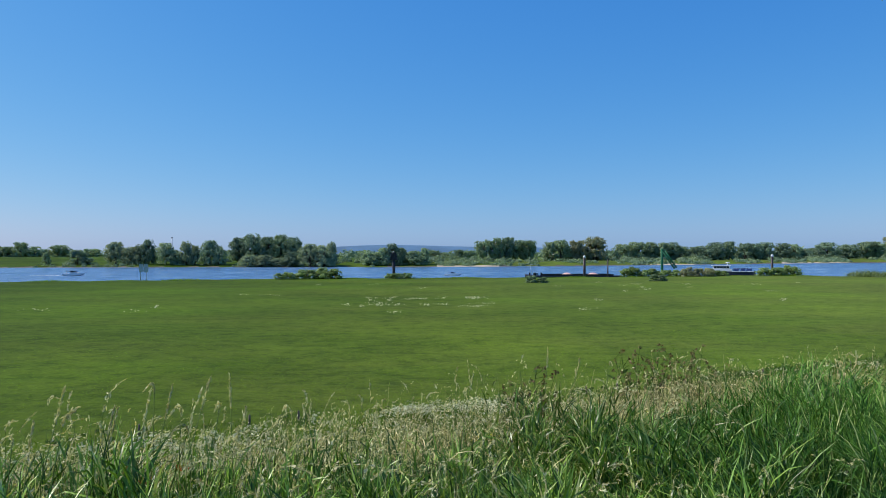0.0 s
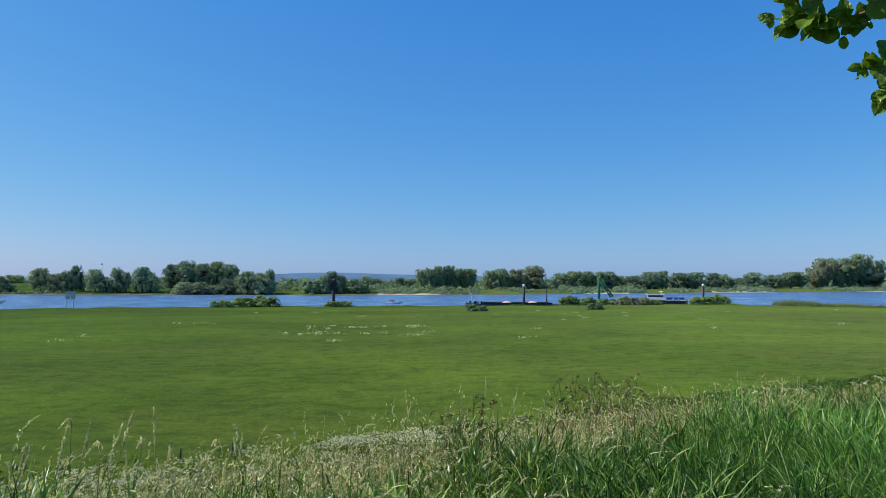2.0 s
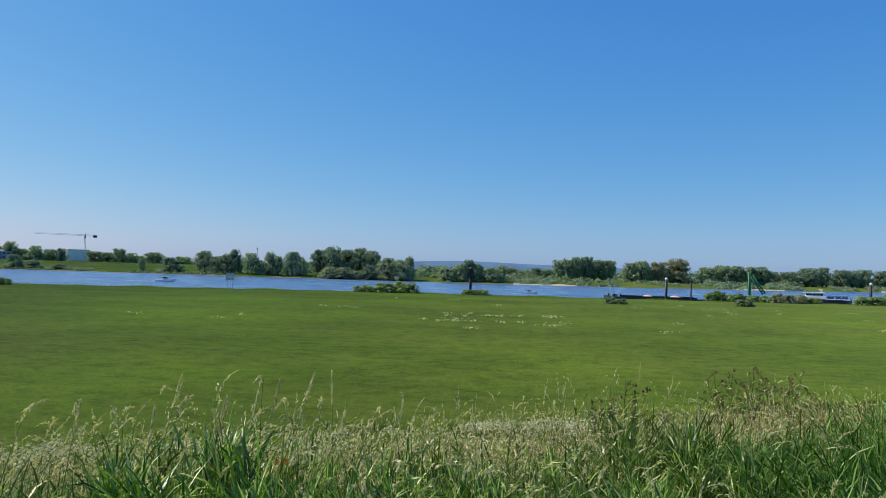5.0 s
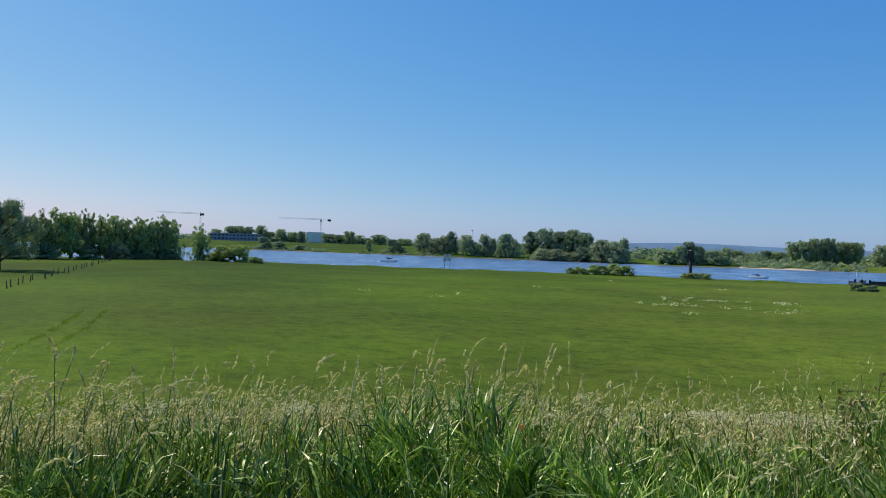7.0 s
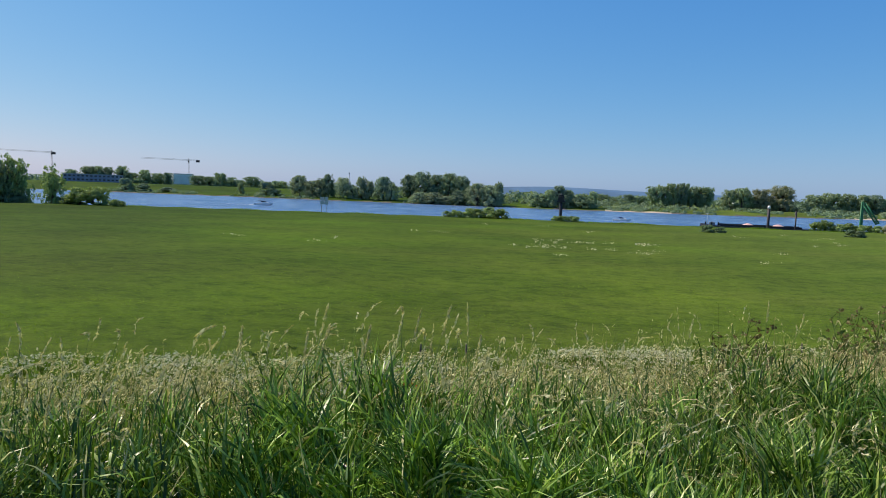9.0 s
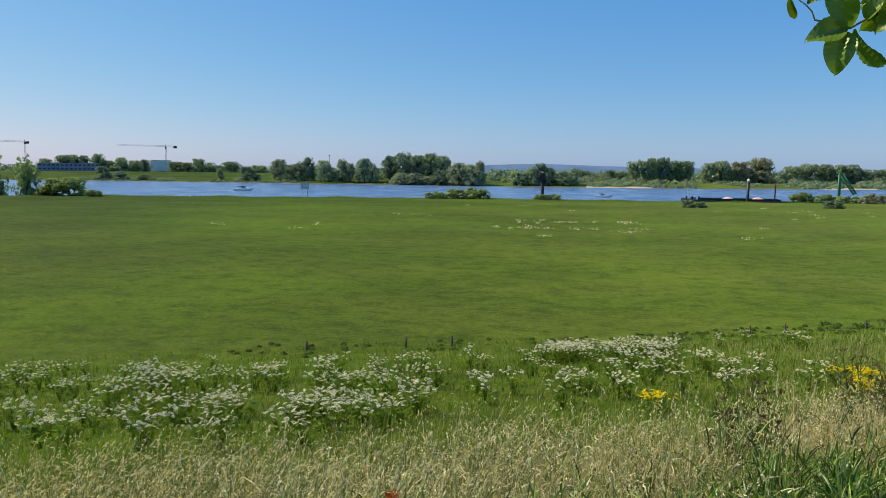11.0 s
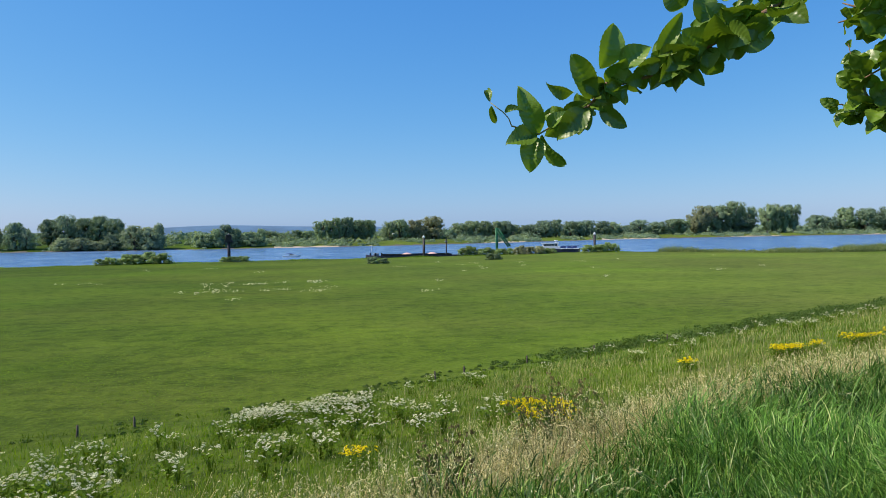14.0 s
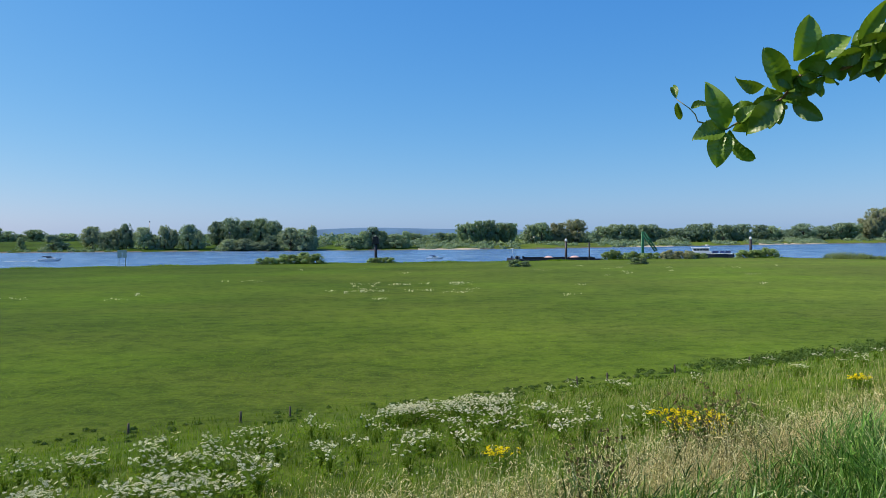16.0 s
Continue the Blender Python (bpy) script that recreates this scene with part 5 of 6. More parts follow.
# lower slope
p, d = scatter(rng, 115000, 4.5, 75, 4.6, 28.0)
h = rng.uniform(0.10, 0.34, len(p))
w = rng.uniform(0.0058, 0.0115, len(p)) * np.maximum(1, (d / 8) ** 0.9)
v, f, _, _ = blades(rng, p, h, w, rng.uniform(0.2, 0.8, len(p)), 2)
stuff("slope_grass", v, f, G_SHORT, "fresh green grass on the lower dyke slope", "grass")

# thin pale grass gone to seed over the lower slope
p, d = scatter(rng, 170000, 6, 75, 4.9, 24.0)
keep = rng.random(len(p)) < np.interp(p[:, 0], [0, 5, 12], [0.08, 0.5, 1.0]) * (0.6 + 0.4 * np.sin(p[:, 0] * 0.7) * np.sin(p[:, 1] * 0.5))
p, d = p[keep], d[keep]
v, f, tip, way = blades(rng, p, rng.uniform(0.25, 0.46, len(p)), rng.uniform(0.0015, 0.0028, len(p)) * np.maximum(1, (d / 6) ** 0.7), rng.uniform(0.1, 0.6, len(p)), 2, taper=0.6)
stuff("pale_slope_grass", v, f, G_STRAW, "thin pale seeding grass on the lower slope", "grass")

# dark herbs along the foot of the dyke
x = np.concatenate([rng.uniform(3, 95, 800), rng.uniform(-14, 4, 60)])
y = (27.6 + rng.normal(0, 0.8, len(x)) + 0.40 * x) / 0.917
high = rng.uniform(0.18, 0.52, len(x)) * (0.15 + 0.85 * smooth((x - 7) / 17))
v, f = clumps(rng, np.stack([x, y, land(x, y)], 1), high * 2.2, high, 46, 0.06)
stuff("foot_herbs", v, f, G_HERB, "dark band of herbs along the foot of the dyke", "herbs")

# tufts on the near half of the meadow
n = 125000
d = 27 + 48 * rng.random(n) ** 1.7
a = np.radians(rng.uniform(-52, 62, n))
x, y = -d * np.sin(a), d * np.cos(a)
keep = (down_slope(x, y) > 27) & (wave(x * 3.1, y * 2.7) + rng.normal(0, 0.5, n) > -0.1)
x, y, d = x[keep], y[keep], d[keep]
p = np.stack([x, y, land(x, y) - 0.01], 1)
v, f, _, _ = blades(rng, p, rng.uniform(0.04, 0.13, len(p)) * (1 - 0.6 * smooth((d - 45) / 30)), rng.uniform(0.010, 0.020, len(p)) * d / 30, rng.uniform(0.5, 1.3, len(p)), 2)
stuff("meadow_tufts", v, f, G_SHORT, "short grass tufts on the river meadow", "grass")

# two wheel tracks of pressed dark grass across the meadow
n = 2200
f, off = rng.random(n), rng.normal(0, 0.16, n) + np.where(rng.random(n) < 0.5, 0.9, -0.9)
f = 0.12 + f * 0.6
x, y = -34 - 26 * f + 0.77 * off, 23.3 + 31 * f + 0.64 * off + 0.8 * np.sin(f * 5)
keep = (down_slope(x, y) > 27.5) & (np.sin(f * 60) + rng.normal(0, 0.6, n) > -0.3)
p = np.stack([x, y, land(x, y) - 0.01], 1)[keep]
v, f, _, _ = blades(rng, p, rng.uniform(0.06, 0.16, len(p)), rng.uniform(0.03, 0.05, len(p)), rng.uniform(0.3, 0.9, len(p)), 2)
stuff("wheel_tracks", v, f, G_PRESSED, "two pressed dark wheel tracks in the meadow grass", "grass")

# ---- flowers ----
def white_specks(rng, places, spread, per, size):
    k = np.repeat(np.arange(len(places)), per)
    at = places[k] + rng.normal(0, 1, (len(k), 3)) * spread[k][:, None] * np.array((1.0, 0.5, 0.0))
    at[:, 2] = land(at[:, 0], at[:, 1]) + rng.uniform(0.2, 0.45, len(k))
    up = np.zeros((len(k), 3))
    up[:, 2] = 1
    return cards(rng, at, up, size, 1.0)


rng = np.random.default_rng(12)
x = np.concatenate([rng.uniform(-12, 6, 26), rng.uniform(-50, 60, 20), rng.uniform(20, 110, 10)])
y = np.concatenate([88 + rng.normal(0, 2, 12), 102 + rng.normal(0, 2, 14), rng.uniform(70, 160, 20), rng.uniform(90, 165, 10)])
spread = rng.uniform(0.2, 1.0, len(x))
v, f = white_specks(rng, np.stack([x, y, 0 * x], 1), spread, 15, 0.10)
stuff("meadow_flowers", v, f, G_PETAL, "small patches of white flowers in the meadow", "flowers")


def umbel_mesh(rng, size, petal):
    """A flat flower head: a ring of small domed flowerets round a middle one."""
    bm = bmesh.new()
    for i in range(8):
        a, r = 0.9 * i, 0.0 if i == 0 else size * rng.uniform(0.62, 0.98)
        c = Vector((r * math.cos(a), r * math.sin(a), size * rng.uniform(-0.12, 0.12) - 0.25 * r))
        w = size * rng.uniform(0.26, 0.40)
        hub = bm.verts.new(c + Vector((0, 0, 0.55 * w)))
        ring = [bm.verts.new(c + Vector((w * rng.uniform(0.75, 1.2) * math.cos(q + i), w * rng.uniform(0.75, 1.2) * math.sin(q + i), -0.25 * w * rng.random()))) for q in (0, 1.26, 2.51, 3.77, 5.03)]
        for k in range(5):
            bm.faces.new((hub, ring[k], ring[(k + 1) % 5]))
    me = bpy.data.meshes.new("umbel")
    bm.to_mesh(me)
    bm.free()
    me.materials.append(petal)
    return me


def flowering_plant(name, seed, high, heads_wanted, petal, size, wide):
    """Upright herb: branching stems, a few cut leaves, and flat flower heads."""
    rng = np.random.default_rng(seed)
    root = new(name)
    bm = bmesh.new()
    tops = []
    for _ in range(heads_wanted):
        a, r = rng.uniform(0, 6.28), wide * math.sqrt(rng.random())
        t = Vector((r * math.cos(a), r * math.sin(a), high * rng.uniform(0.72, 1.0)))
        tops.append(t)
        tube(bm, [(0, 0, -0.05), (t.x * 0.35, t.y * 0.35, t.z * 0.55), t], [0.006, 0.004, 0.002], 4)
    tagged(part("stem", bm, G_SHORT, root), kind="stuff")
    n = 60
    at = np.stack([rng.normal(0, wide * 0.6, n), rng.normal(0, wide * 0.6, n), rng.uniform(0.02, high * 0.65, n)], 1)
    up = np.tile((0.0, 0.0, 1.0), (n, 1))
    part("foliage", quads("foliage", *cards(rng, at, up, 0.035, 1.6), G_SHORT), G_SHORT, root)
    meshes = [umbel_mesh(rng, size, petal) for _ in range(3)]
    for i, t in enumerate(tops):
        ob = part("flower_head", meshes[i % 3], petal, root)
        ob.matrix_basis = Matrix.Translation(t) @ Euler((rng.normal(0.15, 0.4), rng.normal(0, 0.4), rng.uniform(0, 6))).to_matrix().to_4x4()
    return root


def sow(masters, places, label, category, group, rng):
    for i, (x, y) in enumerate(places):
        src = masters[i % len(masters)]
        s = rng.uniform(0.75, 1.15)
        m = pose(x, y, height_at(x, y), rng.uniform(-6, 6), rng.uniform(-6, 6), rng.uniform(0, 360)) @ Matrix.Scale(s, 4)
        if i < len(masters):
            src.matrix_basis = m
            ob = src
        else:
            keep = src.matrix_basis.copy()
            src.matrix_basis = Matrix.Identity(4)
            ob = copy_thing(src, m)
            src.matrix_basis = keep
        tagged(ob, label, category, group)


pr = random.Random(44)
places = []
for _ in range(70):  # thick drift on the slope
    f = pr.uniform(-1.0, 1.0)
    places.append((0.4 + 2.0 * f + pr.gauss(0, 0.2), 22.0 + 1.0 * f + pr.gauss(0, 0.9)))
for _ in range(110):  # loose drift towards the copse
    f = pr.random()
    places.append((-16 + 16 * f + pr.gauss(0, 0.8), 15.5 - 1.0 * f + pr.gauss(0, 2.3)))
for _ in range(40):
    places.append((pr.uniform(-9, -3), pr.uniform(8.0, 12.0)))
for _ in range(26):
    places.append((pr.uniform(0.0, 4.5), pr.uniform(14.5, 19)))
for _ in range(44):  # along the foot
    x = pr.uniform(4, 40)
    places.append((x, (pr.uniform(19.0, 26.0) + 0.40 * x) / 0.917))
white = [flowering_plant("cow_parsley", 60 + i, 0.54, 17, G_PETAL, 0.032, 0.30) for i in range(4)]
sow(white, places, "cow parsley with flat white flower heads", "wildflower", "cow parsley on the slope", pr)
places = [(0.62, 11.2), (0.85, 11.25)]
for _ in range(20):
    f = pr.random()
    places.append((4.9 - 0.7 * f + pr.gauss(0, 0.3), 16.0 - 5.2 * f + pr.gauss(0, 0.3)))
places += [(12.4, 20.8), (12.7, 20.9), (12.2, 20.7)]
for _ in range(26):
    f = pr.random()
    places.append((15.5 + 4.5 * f, 20.6 + 0.9 * pr.random()))
places += [(24.8, 25.1), (25.3, 25.2), (24.4, 24.9), (26.0, 26.0)]
gold = [flowering_plant("yellow_wildflower", 80 + i, 0.42, 14, G_YELLOW, 0.042, 0.22) for i in range(3)]
sow(gold, places, "bushy herb with bright yellow flowers", "wildflower", "yellow flowers on the slope", pr)


def poppy(x, y, high, turn):
    """Red poppy: a thin bent stem and four petals in a shallow cup."""
    root = thing("poppy", x, y, height_at(x, y), "red poppy flower on a thin stem in dry grass", "wildflower", "poppies in the dry grass", turn)
    part("stem", tube(bmesh.new(), [(0, 0, -0.03), (0.02, 0.01, high * 0.6), (0.03, -0.02, high)], [0.003, 0.0025, 0.002], 5), G_SHORT, root)
    for k in range(4):
        bm = bmesh.new()
        rows = []
        for r, w, z in ((0.002, 0.003, 0.0), (0.012, 0.014, 0.004), (0.024, 0.020, 0.016), (0.030, 0.012, 0.026)):
            rows.append([bm.verts.new((0.03 + r * math.cos(1.57 * k) - s * w * math.sin(1.57 * k), -0.02 + r * math.sin(1.57 * k) + s * w * math.cos(1.57 * k), high + z + 0.003 * (s == 0))) for s in (-1, 0, 1)])
        for p, q in zip(rows, rows[1:]):
            for i in range(2):
                bm.faces.new((p[i], p[i + 1], q[i + 1], q[i]))
        part("petal", bm, G_POPPY, root)
    part("seed_pod", tube(bmesh.new(), [(0.03, -0.02, high), (0.03, -0.02, high + 0.012)], [0.005, 0.006], 6), G_SEED, root)


for x, y, high, turn in ((-1.27, 2.95, 0.76, 10), (-1.10, 2.92, 0.80, 80), (-0.93, 2.66, 0.78, 150), (-0.97, 2.62, 0.72, 220)):
    poppy(x, y, high, turn)


def dock_plant(x, y, high, wide, seed):
    """Dark branching herb gone to seed among the grass."""
    rng = np.random.default_rng(seed)
    root = thing("seeding_herb", x, y, height_at(x, y), "dark branching herb with brown seed heads", "wild herb", "seeding herbs")
    bm, at = bmesh.new(), []
    for _ in range(13):
        a, r = rng.uniform(0, 6.28), wide * math.sqrt(rng.random())
        t = Vector((r * math.cos(a), r * math.sin(a), high * rng.uniform(0.66, 1.0)))
        k = Vector((t.x * 0.3, t.y * 0.3, t.z * 0.5))
        tube(bm, [(0, 0, -0.03), k, t], [0.007, 0.005, 0.002], 5)
        for _ in range(9):
            q = k.lerp(t, rng.uniform(0.3, 1.0))
            e = q + Vector(rng.normal(0, 0.05, 3)) + Vector((0, 0, 0.05))
            tube(bm, [q, e], [0.002, 0.0015], 4)
            at += [e + Vector(rng.normal(0, 0.008, 3)) for _ in range(7)]
    tagged(part("stem", bm, G_HERB, root), kind="stuff")
    at = np.array(at)
    tagged(part("seed_head", quads("seed_head", *cards(rng, at, rng.normal(0, 1, at.shape), 0.0095, 1.1), G_SEED), G_SEED, root), kind="stuff")
    n = 90
    lf = np.stack([rng.normal(0, wide * 0.5, n), rng.normal(0, wide * 0.5, n), rng.uniform(0.3, high * 0.85, n)], 1)
    tagged(part("leaf_tuft", quads("leaf_tuft", *cards(rng, lf, rng.normal(0, 1, lf.shape), 0.016, 2.4), G_HERB), G_HERB, root), kind="stuff")
    return root


dock_plant(0.52, 4.2, 1.07, 0.2, 5)
dock_plant(1.55, 5.5, 1.12, 0.26, 6)
dock_plant(1.95, 5.7, 1.08, 0.24, 7)

# small stakes at the foot of the dyke
stake = fence_post(0.42)
for i, x in enumerate((-10.8, -7.3, -5.6, 6.6, 8.2, 12.0, 16.7, 22.8)):
    y = (27.4 + 0.40 * x) / 0.917
    m = pose(x, y, height_at(x, y), 0, 3, 40 * i) @ Matrix.Diagonal((0.6, 0.6, 1, 1))
    ob = stake if i == 0 else copy_thing(stake, m)
    ob.matrix_basis = m
    tagged(ob, "short dark wooden stake at the foot of the dyke", "fence post", "stakes at the dyke foot")


# ---- the overhanging tree ----
def leaf_mesh(seed, nu=17):
    """One serrated leaf, a unit long and wide, folded along its midrib and puckered between the veins."""
    rng = np.random.default_rng(seed)
    nv = 9
    u = np.linspace(0, 1, nu)
    v = np.linspace(-1, 1, nv)
    half = 0.5 * np.sin(np.pi * u**0.85) ** 0.62 * (1 - 0.12 * u)
    half[0], half[-1] = 0.012, 0.004
    uu, vv = np.meshgrid(u, v, indexing="ij")
    hw = np.repeat(half[:, None], nv, 1)
    tooth = np.where(np.arange(nu) % 2 == 0, 1.02, 0.975)[:, None]
    y = vv * hw * np.where(np.abs(vv) > 0.9, tooth, 1.0)
    x = uu + np.where(np.abs(vv) > 0.9, 0.02, 0)
    fold, curl = rng.uniform(0.15, 0.45), rng.uniform(-0.15, 0.5)
    z = fold * np.abs(y) - curl * (uu - 0.3) ** 2 + (0.015 * np.sin(uu * 52 - np.abs(vv) * 9) if nu > 20 else 0.03 * np.sin(uu * 24 - np.abs(vv) * 6)) * (np.abs(vv) > 0.05) * np.sin(np.pi * uu) + 0.07 * np.sin(uu * 6 + seed) * vv
    verts = np.stack([x, y, z], -1)
    i, j = np.meshgrid(np.arange(nu - 1), np.arange(nv - 1), indexing="ij")
    faces = np.stack([i * nv + j, (i + 1) * nv + j, (i + 1) * nv + j + 1, i * nv + j + 1], -1).reshape(-1, 4)
    return quads("leaf", verts, faces, G_BRANCH, True)


LEAVES = [leaf_mesh(i) for i in range(5)]
VEINED = [leaf_mesh(i + 5, 37) for i in range(5)]


def hang_leaf(parent, i, base, tip, wide, tilt, shapes=LEAVES, camera_eye=Vector((-4.09, -0.43, 2.1))):
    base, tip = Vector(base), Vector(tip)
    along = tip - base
    # Each leaf's face is turned towards the camera's place, then tilted.
    face = (camera_eye - base).normalized()
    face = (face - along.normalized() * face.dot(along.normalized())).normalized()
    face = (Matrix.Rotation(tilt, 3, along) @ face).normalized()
    side = face.cross(along.normalized())
    m = Matrix.Identity(4)
    for c, (vec, s) in enumerate(((along.normalized(), along.length), (side, wide), (face, along.length))):
        for r in range(3):
            m[r][c] = vec[r] * s
    m.translation = base
    ob = part("leaf", shapes[i % 5], G_BRANCH, parent)
    ob.matrix_basis = m
    return ob


TIP_LEAVES = (
    (-0.150, 1.050, 7.187, -0.150, 1.062, 7.205, 0.009, -0.3),
    (-0.147, 1.057, 7.183, -0.138, 1.069, 7.166, 0.009, -0.2),
    (-0.134, 1.049, 7.176, -0.114, 1.034, 7.177, 0.010, -0.6),
    (-0.097, 1.040, 7.149, -0.122, 1.028, 7.198, 0.026, -0.4),
    (-0.101, 1.037, 7.149, -0.136, 1.037, 7.138, 0.026, 0.3),
    (-0.101, 1.041, 7.148, -0.110, 1.037, 7.110, 0.029, 0.0),
    (-0.094, 1.041, 7.149, -0.068, 1.038, 7.115, 0.028, 0.4),
    (-0.090, 1.031, 7.157, -0.074, 1.014, 7.172, 0.016, -0.4),
    (-0.052, 1.009, 7.175, -0.085, 1.013, 7.144, 0.027, -0.2),
    (-0.050, 1.015, 7.176, -0.057, 1.024, 7.148, 0.017, -0.2),
    (-0.063, 1.021, 7.193, -0.095, 1.020, 7.199, 0.015, -0.6),
    (-0.047, 1.010, 7.185, -0.075, 0.995, 7.228, 0.028, -0.3),
)
INNER_LEAVES = (
    (-0.040, 1.003, 7.216, -0.026, 0.990, 7.261, 0.030, 0.4),
    (-0.051, 1.008, 7.181, -0.078, 1.036, 7.172, 0.010, 0.2),
    (-0.028, 1.010, 7.203, -0.021, 0.983, 7.223, 0.024, -0.3),
    (-0.021, 0.995, 7.214, 0.006, 0.981, 7.239, 0.027, -0.3),
    (-0.037, 1.010, 7.176, -0.017, 0.992, 7.152, 0.020, -0.2),
    (-0.036, 1.009, 7.182, -0.011, 0.993, 7.196, 0.014, 0.2),
    (-0.036, 1.001, 7.198, -0.011, 0.994, 7.182, 0.022, -0.6),
)
MIDDLE_LEAVES = (
    (0.013, 0.975, 7.226, 0.026, 0.952, 7.264, 0.019, -0.6),
    (0.010, 0.971, 7.224, 0.025, 0.940, 7.228, 0.011, -0.3),
    (0.014, 0.972, 7.220, -0.010, 0.985, 7.210, 0.019, -0.7),
    (0.024, 0.975, 7.210, 0.006, 0.979, 7.192, 0.012, -0.4),
    (0.031, 0.973, 7.213, 0.027, 0.981, 7.194, 0.021, 0.1),
    (0.034, 0.964, 7.215, 0.048, 0.946, 7.190, 0.014, -0.6),
    (0.027, 0.946, 7.269, 0.002, 0.945, 7.285, 0.025, -0.5),
    (0.044, 0.946, 7.253, 0.052, 0.946, 7.288, 0.026, 0.2),
    (0.061, 0.934, 7.245, 0.043, 0.927, 7.268, 0.026, 0.3),
    (0.047, 0.956, 7.247, 0.072, 0.938, 7.256, 0.012, -0.4),
    (0.052, 0.948, 7.228, 0.022, 0.945, 7.243, 0.029, -0.2),
    (0.059, 0.951, 7.231, 0.051, 0.946, 7.209, 0.027, -0.2),
)
UPPER_LEAVES = (
    (0.064, 0.942, 7.233, 0.088, 0.945, 7.223, 0.022, 0.1),
    (0.073, 0.930, 7.238, 0.105, 0.913, 7.230, 0.031, -0.4),
    (0.077, 0.918, 7.247, 0.100, 0.915, 7.239, 0.028, -0.1),
    (0.081, 0.930, 7.252, 0.078, 0.913, 7.257, 0.012, -0.7),
    (0.094, 0.910, 7.259, 0.121, 0.896, 7.258, 0.021, 0.5),
    (0.097, 0.909, 7.264, 0.090, 0.886, 7.278, 0.019, -0.0),
    (0.092, 0.907, 7.264, 0.076, 0.894, 7.283, 0.024, 0.3),
    (0.072, 0.924, 7.274, 0.089, 0.921, 7.282, 0.017, 0.0),
    (0.061, 0.933, 7.272, 0.070, 0.926, 7.287, 0.021, -0.4),
    (0.082, 0.919, 7.261, 0.075, 0.934, 7.271, 0.029, -0.3),
    (0.040, 0.952, 7.219, 0.014, 0.943, 7.229, 0.026, -0.6),
    (0.066, 0.934, 7.243, 0.071, 0.910, 7.227, 0.029, 0.1),
)
TWIG = ((-0.085, 1.040, 7.157), (-0.061, 1.028, 7.171), (-0.046, 1.020, 7.179), (-0.036, 1.013, 7.192), (-0.033, 1.009, 7.202), (-0.019, 1.003, 7.200), (0.008, 0.987, 7.206), (0.024, 0.975, 7.215), (0.035, 0.967, 7.223), (0.055, 0.952, 7.231), (0.078, 0.932, 7.245), (0.111, 0.930, 7.264), (0.142, 0.932, 7.287), (0.170, 0.932, 7.311), (0.241, 0.930, 7.361))
TIP_TWIG = ((-0.086, 1.035, 7.157), (-0.097, 1.040, 7.150), (-0.126, 1.049, 7.160), (-0.129, 1.049, 7.168), (-0.135, 1.050, 7.175), (-0.149, 1.053, 7.186))
SPRAY_A = ((1.202, 2.008, 7.381), (1.240, 1.976, 7.358), (1.286, 1.934, 7.345), (1.357, 1.857, 7.359), (1.433, 1.746, 7.446), (1.479, 1.643, 7.578))
SPRAY_B = ((1.166, 1.971, 7.549), (1.186, 1.971, 7.483), (1.216, 1.961, 7.411), (1.241, 1.948, 7.357))
SPRAY_C = ((0.970, 1.790, 7.544), (1.003, 1.758, 7.551), (1.053, 1.706, 7.558), (1.112, 1.637, 7.579), (1.180, 1.532, 7.637))
SPRAY_D = ((1.323, 1.932, 7.306), (1.372, 1.871, 7.354))

SPRAY_E = ((0.905, 1.704, 7.561), (0.943, 1.676, 7.540), (0.989, 1.643, 7.507), (1.039, 1.599, 7.485), (1.092, 1.535, 7.495))
SPRAY_F = ((1.165, 1.918, 7.440), (1.195, 1.883, 7.464), (1.231, 1.845, 7.473), (1.281, 1.790, 7.478), (1.335, 1.711, 7.533))
SPRAY_G = ((0.920, 1.670, 7.614), (0.962, 1.647, 7.571), (0.999, 1.621, 7.540), (1.045, 1.576, 7.529))
SPRAY_H = ((1.160, 2.012, 7.388), (1.180, 2.010, 7.388), (1.202, 2.008, 7.381), (1.240, 1.976, 7.358))
SPRAY_I = ((1.297, 1.848, 7.208), (1.341, 1.845, 7.196), (1.395, 1.840, 7.202), (1.495, 1.827, 7.276))
SPRAY_J = ((1.360, 1.848, 7.081), (1.381, 1.845, 7.109), (1.434, 1.837, 7.183), (1.510, 1.825, 7.292))
tree = thing("tree", 3.7, 0.7, height_at(3.7, 0.7) - 0.1, "broad-leaved tree on the dyke with low overhanging twigs", "tree")
g = Vector((3.7, 0.7, height_at(3.7, 0.7) - 0.1))
bm = tube(bmesh.new(), [(0, 0, 0), (0.02, 0.03, 0.8), (-0.05, 0.02, 1.8), (0.03, -0.03, 3.2), (0.0, 0.0, 5.5)], [0.17, 0.13, 0.12, 0.10, 0.03], 12)
CROWN = [(0.35 + 1.15 * math.cos(2.4 * k) * (0.3 + 0.7 * (k % 5) / 4), -0.55 + 1.15 * math.sin(2.4 * k) * (0.3 + 0.7 * (k % 5) / 4), 3.9 + 2.6 * k / 25 - 0.5 * ((k % 5) / 4), 0.62 - 0.012 * k) for k in range(26)]
for x, y, z, r in CROWN[::3]:
    tube(bm, [(0, 0, z - 1.3), (x * 0.5, y * 0.5, z - 0.5), (x, y, z)], [0.06, 0.04, 0.012], 6)
part("trunk", bm, M_BARK, tree)
cr = np.random.default_rng(31)
lobe = np.array(CROWN)[cr.integers(0, len(CROWN), 5200)]
way = cr.normal(0, 1, (5200, 3))
way /= np.linalg.norm(way, axis=1, keepdims=True)
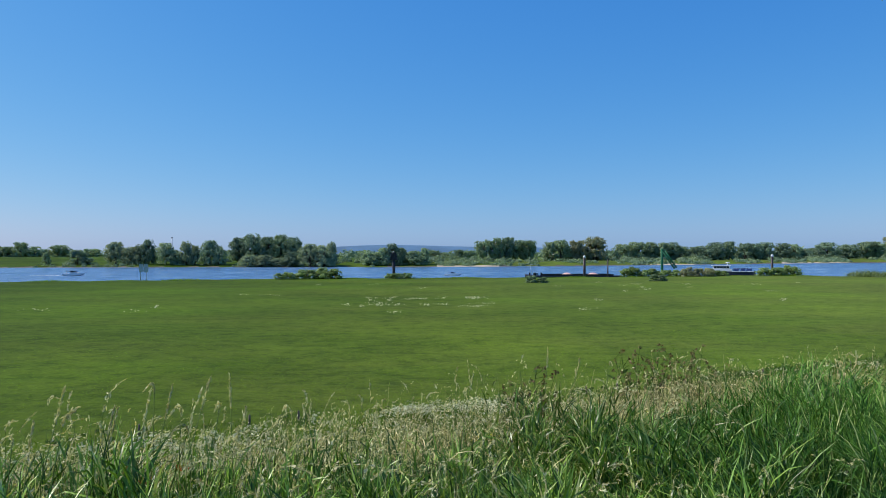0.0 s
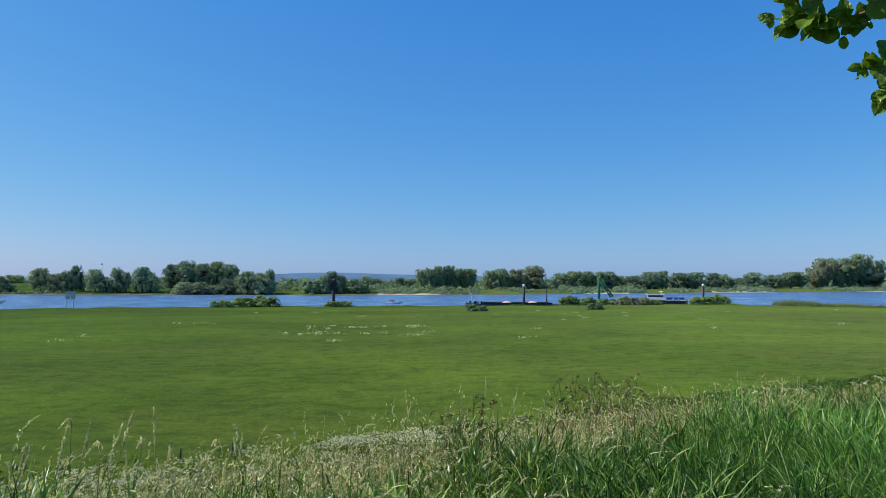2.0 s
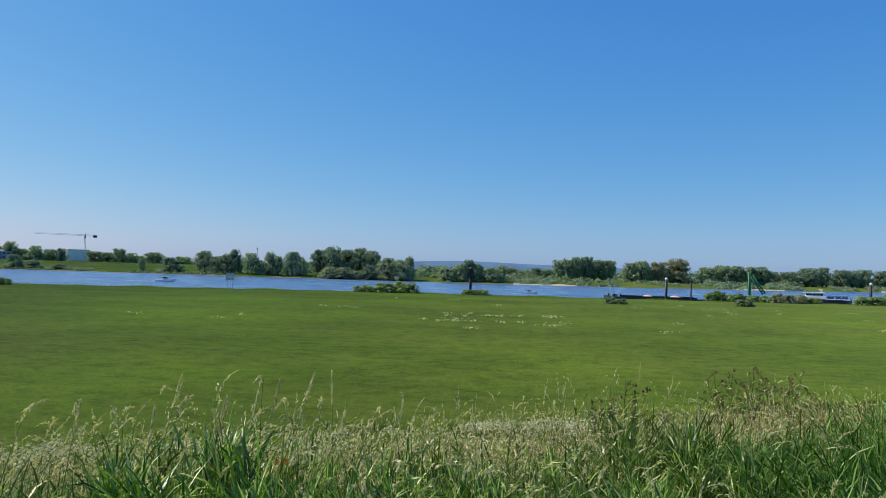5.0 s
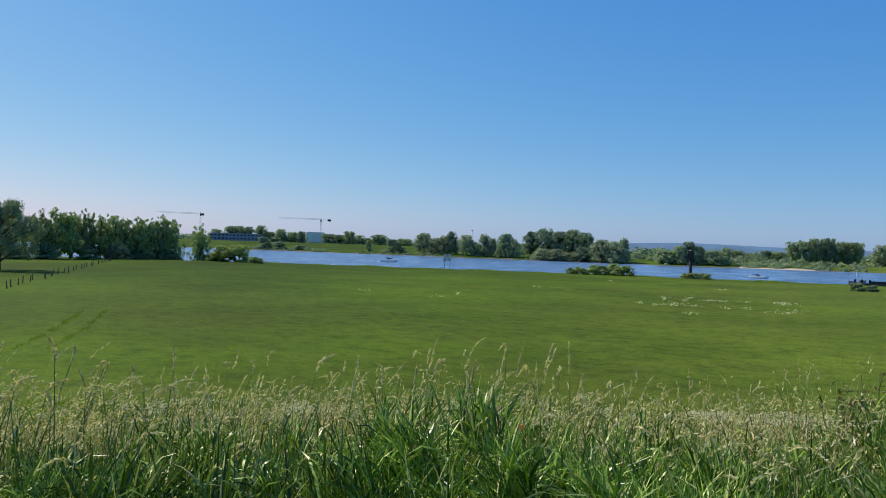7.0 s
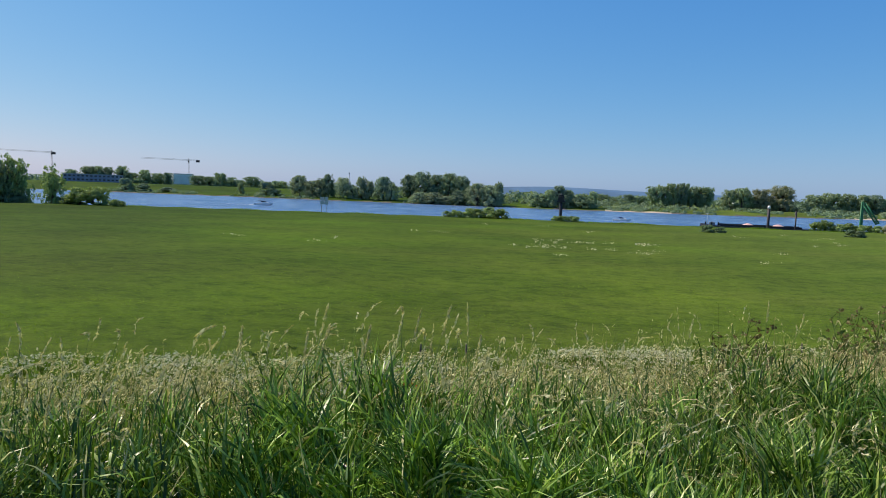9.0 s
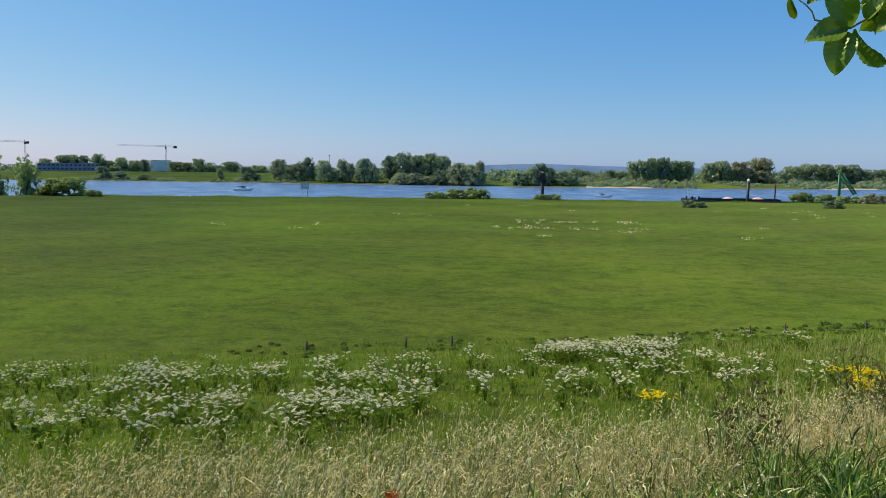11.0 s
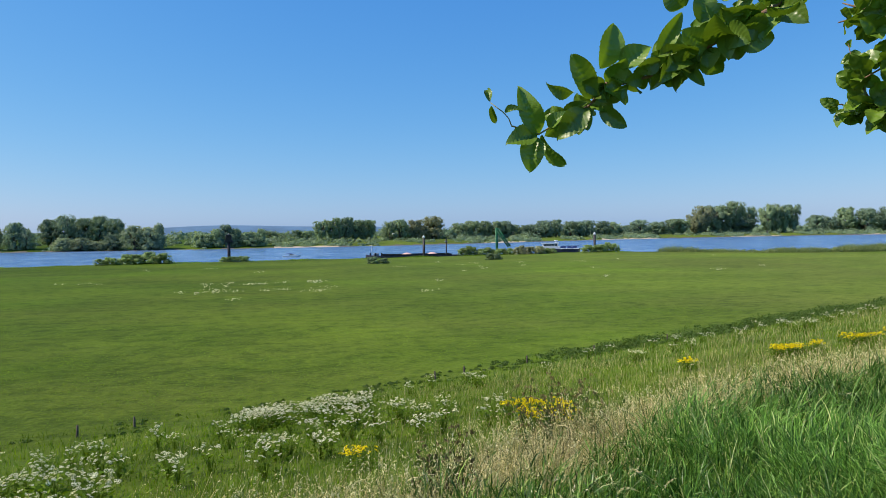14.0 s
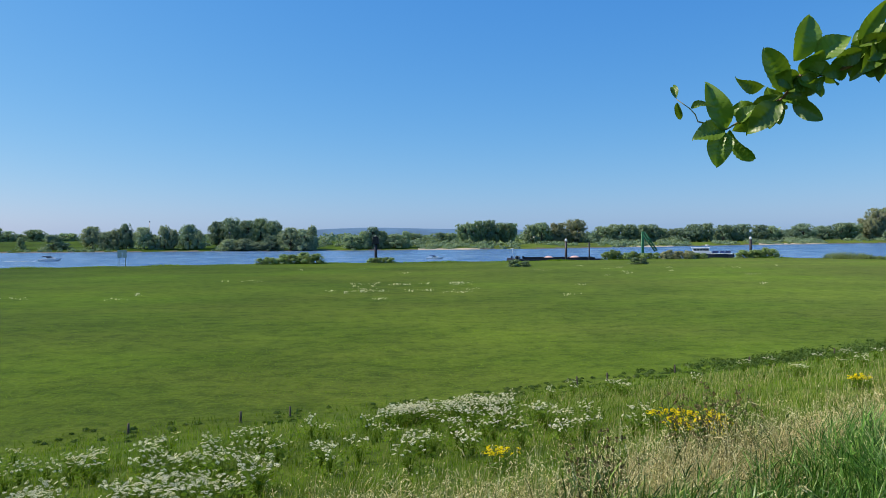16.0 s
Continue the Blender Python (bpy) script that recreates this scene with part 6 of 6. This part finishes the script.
part("crown", quads("crown", *cards(cr, lobe[:, :3] + way * (lobe[:, 3] * cr.uniform(0.3, 1.05, 5200))[:, None], way, 0.05, 1.4), G_BRANCH), G_BRANCH, tree)
twig = part("branch", tube(bmesh.new(), [Vector(q) - g for q in TWIG + ((0.55, 0.93, 7.62), (1.5, 0.86, 8.05), (2.6, 0.78, 8.2), (3.7, 0.7, 7.9))], [0.0012, 0.0014, 0.0016, 0.0018, 0.0018, 0.002, 0.002, 0.0024, 0.0026, 0.0028, 0.003, 0.0032, 0.0036, 0.004, 0.005, 0.008, 0.014, 0.024, 0.03], 7), M_TWIG, tree, "thin brown twig")
part("twig", tube(bmesh.new(), [Vector(q) - g for q in TIP_TWIG], [0.0012, 0.0011, 0.0009, 0.0007, 0.0006, 0.0004], 5), G_STRAW, tree, "pale green shoot")
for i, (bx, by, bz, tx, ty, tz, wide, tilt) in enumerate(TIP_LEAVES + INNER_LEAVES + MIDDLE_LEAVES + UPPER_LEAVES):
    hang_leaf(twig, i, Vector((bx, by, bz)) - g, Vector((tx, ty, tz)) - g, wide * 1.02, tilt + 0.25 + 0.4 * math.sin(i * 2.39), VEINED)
lr = random.Random(9)
for k in range(22):  # small leaves that crowd the outer twig
    q = (Vector(TWIG[k % 4]) - g).lerp(Vector(TWIG[k % 4 + 1]) - g, lr.random())
    way = Vector((lr.gauss(0.1, 0.6), lr.gauss(0.0, 0.5), lr.gauss(-0.25, 0.6))).normalized()
    size = lr.uniform(0.020, 0.032)
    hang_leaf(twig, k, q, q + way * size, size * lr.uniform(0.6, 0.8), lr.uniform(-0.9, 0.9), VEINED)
for k in range(56):
    a, b = Vector(TWIG[4 + k % 9]) - g, Vector(TWIG[5 + k % 9]) - g
    q = a.lerp(b, lr.random())
    way = Vector((lr.gauss(0.0, 0.7), lr.gauss(0.3, 0.5), lr.gauss(0.0, 0.6))).normalized()
    size = lr.uniform(0.03, 0.045) * (1 if k % 9 > 3 else 0.7)
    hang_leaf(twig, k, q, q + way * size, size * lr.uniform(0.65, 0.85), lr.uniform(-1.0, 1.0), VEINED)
for spray, r0, tail in (
    (SPRAY_A, 0.003, ((1.9, 1.3, 7.9), (2.8, 0.95, 7.9), (3.7, 0.7, 7.5))),
    (SPRAY_B, 0.002, ()),
    (SPRAY_C, 0.003, ((1.6, 1.3, 7.85), (2.6, 0.9, 8.1), (3.7, 0.7, 7.8))),
    (SPRAY_D, 0.002, ()),
    (SPRAY_E, 0.003, ()),
    (SPRAY_F, 0.003, ()),
    (SPRAY_G, 0.003, ()),
    (SPRAY_H, 0.002, ()),
    (SPRAY_I, 0.002, ()),
    (SPRAY_J, 0.002, ()),
):
    pts = [Vector(q) - g for q in spray + tail]
    radii = [r0 * (0.5 + 0.5 * k) * (1 if k < len(spray) else 2.5) for k in range(len(pts))]
    bough = part("branch", tube(bmesh.new(), pts, radii, 6), M_TWIG, tree)
    for k in range(len(spray) - 1):
        a, b = pts[k], pts[k + 1]
        n = max(3, int((b - a).length / (0.0065 if k else 0.012)))
        for j in range(n):
            q = a.lerp(b, (j + lr.random()) / n)
            way = Vector((lr.gauss(-0.25, 0.8), lr.gauss(0, 0.8), lr.gauss(-0.05, 0.7))).normalized()
            loose = 0.02 if r0 > 0.0025 else 0.008
            base = q + Vector((lr.gauss(0, loose), lr.gauss(0, loose), lr.gauss(0, 0.75 * loose)))
            size = lr.uniform(0.045, 0.075) * (0.6 if k == 0 else 1)
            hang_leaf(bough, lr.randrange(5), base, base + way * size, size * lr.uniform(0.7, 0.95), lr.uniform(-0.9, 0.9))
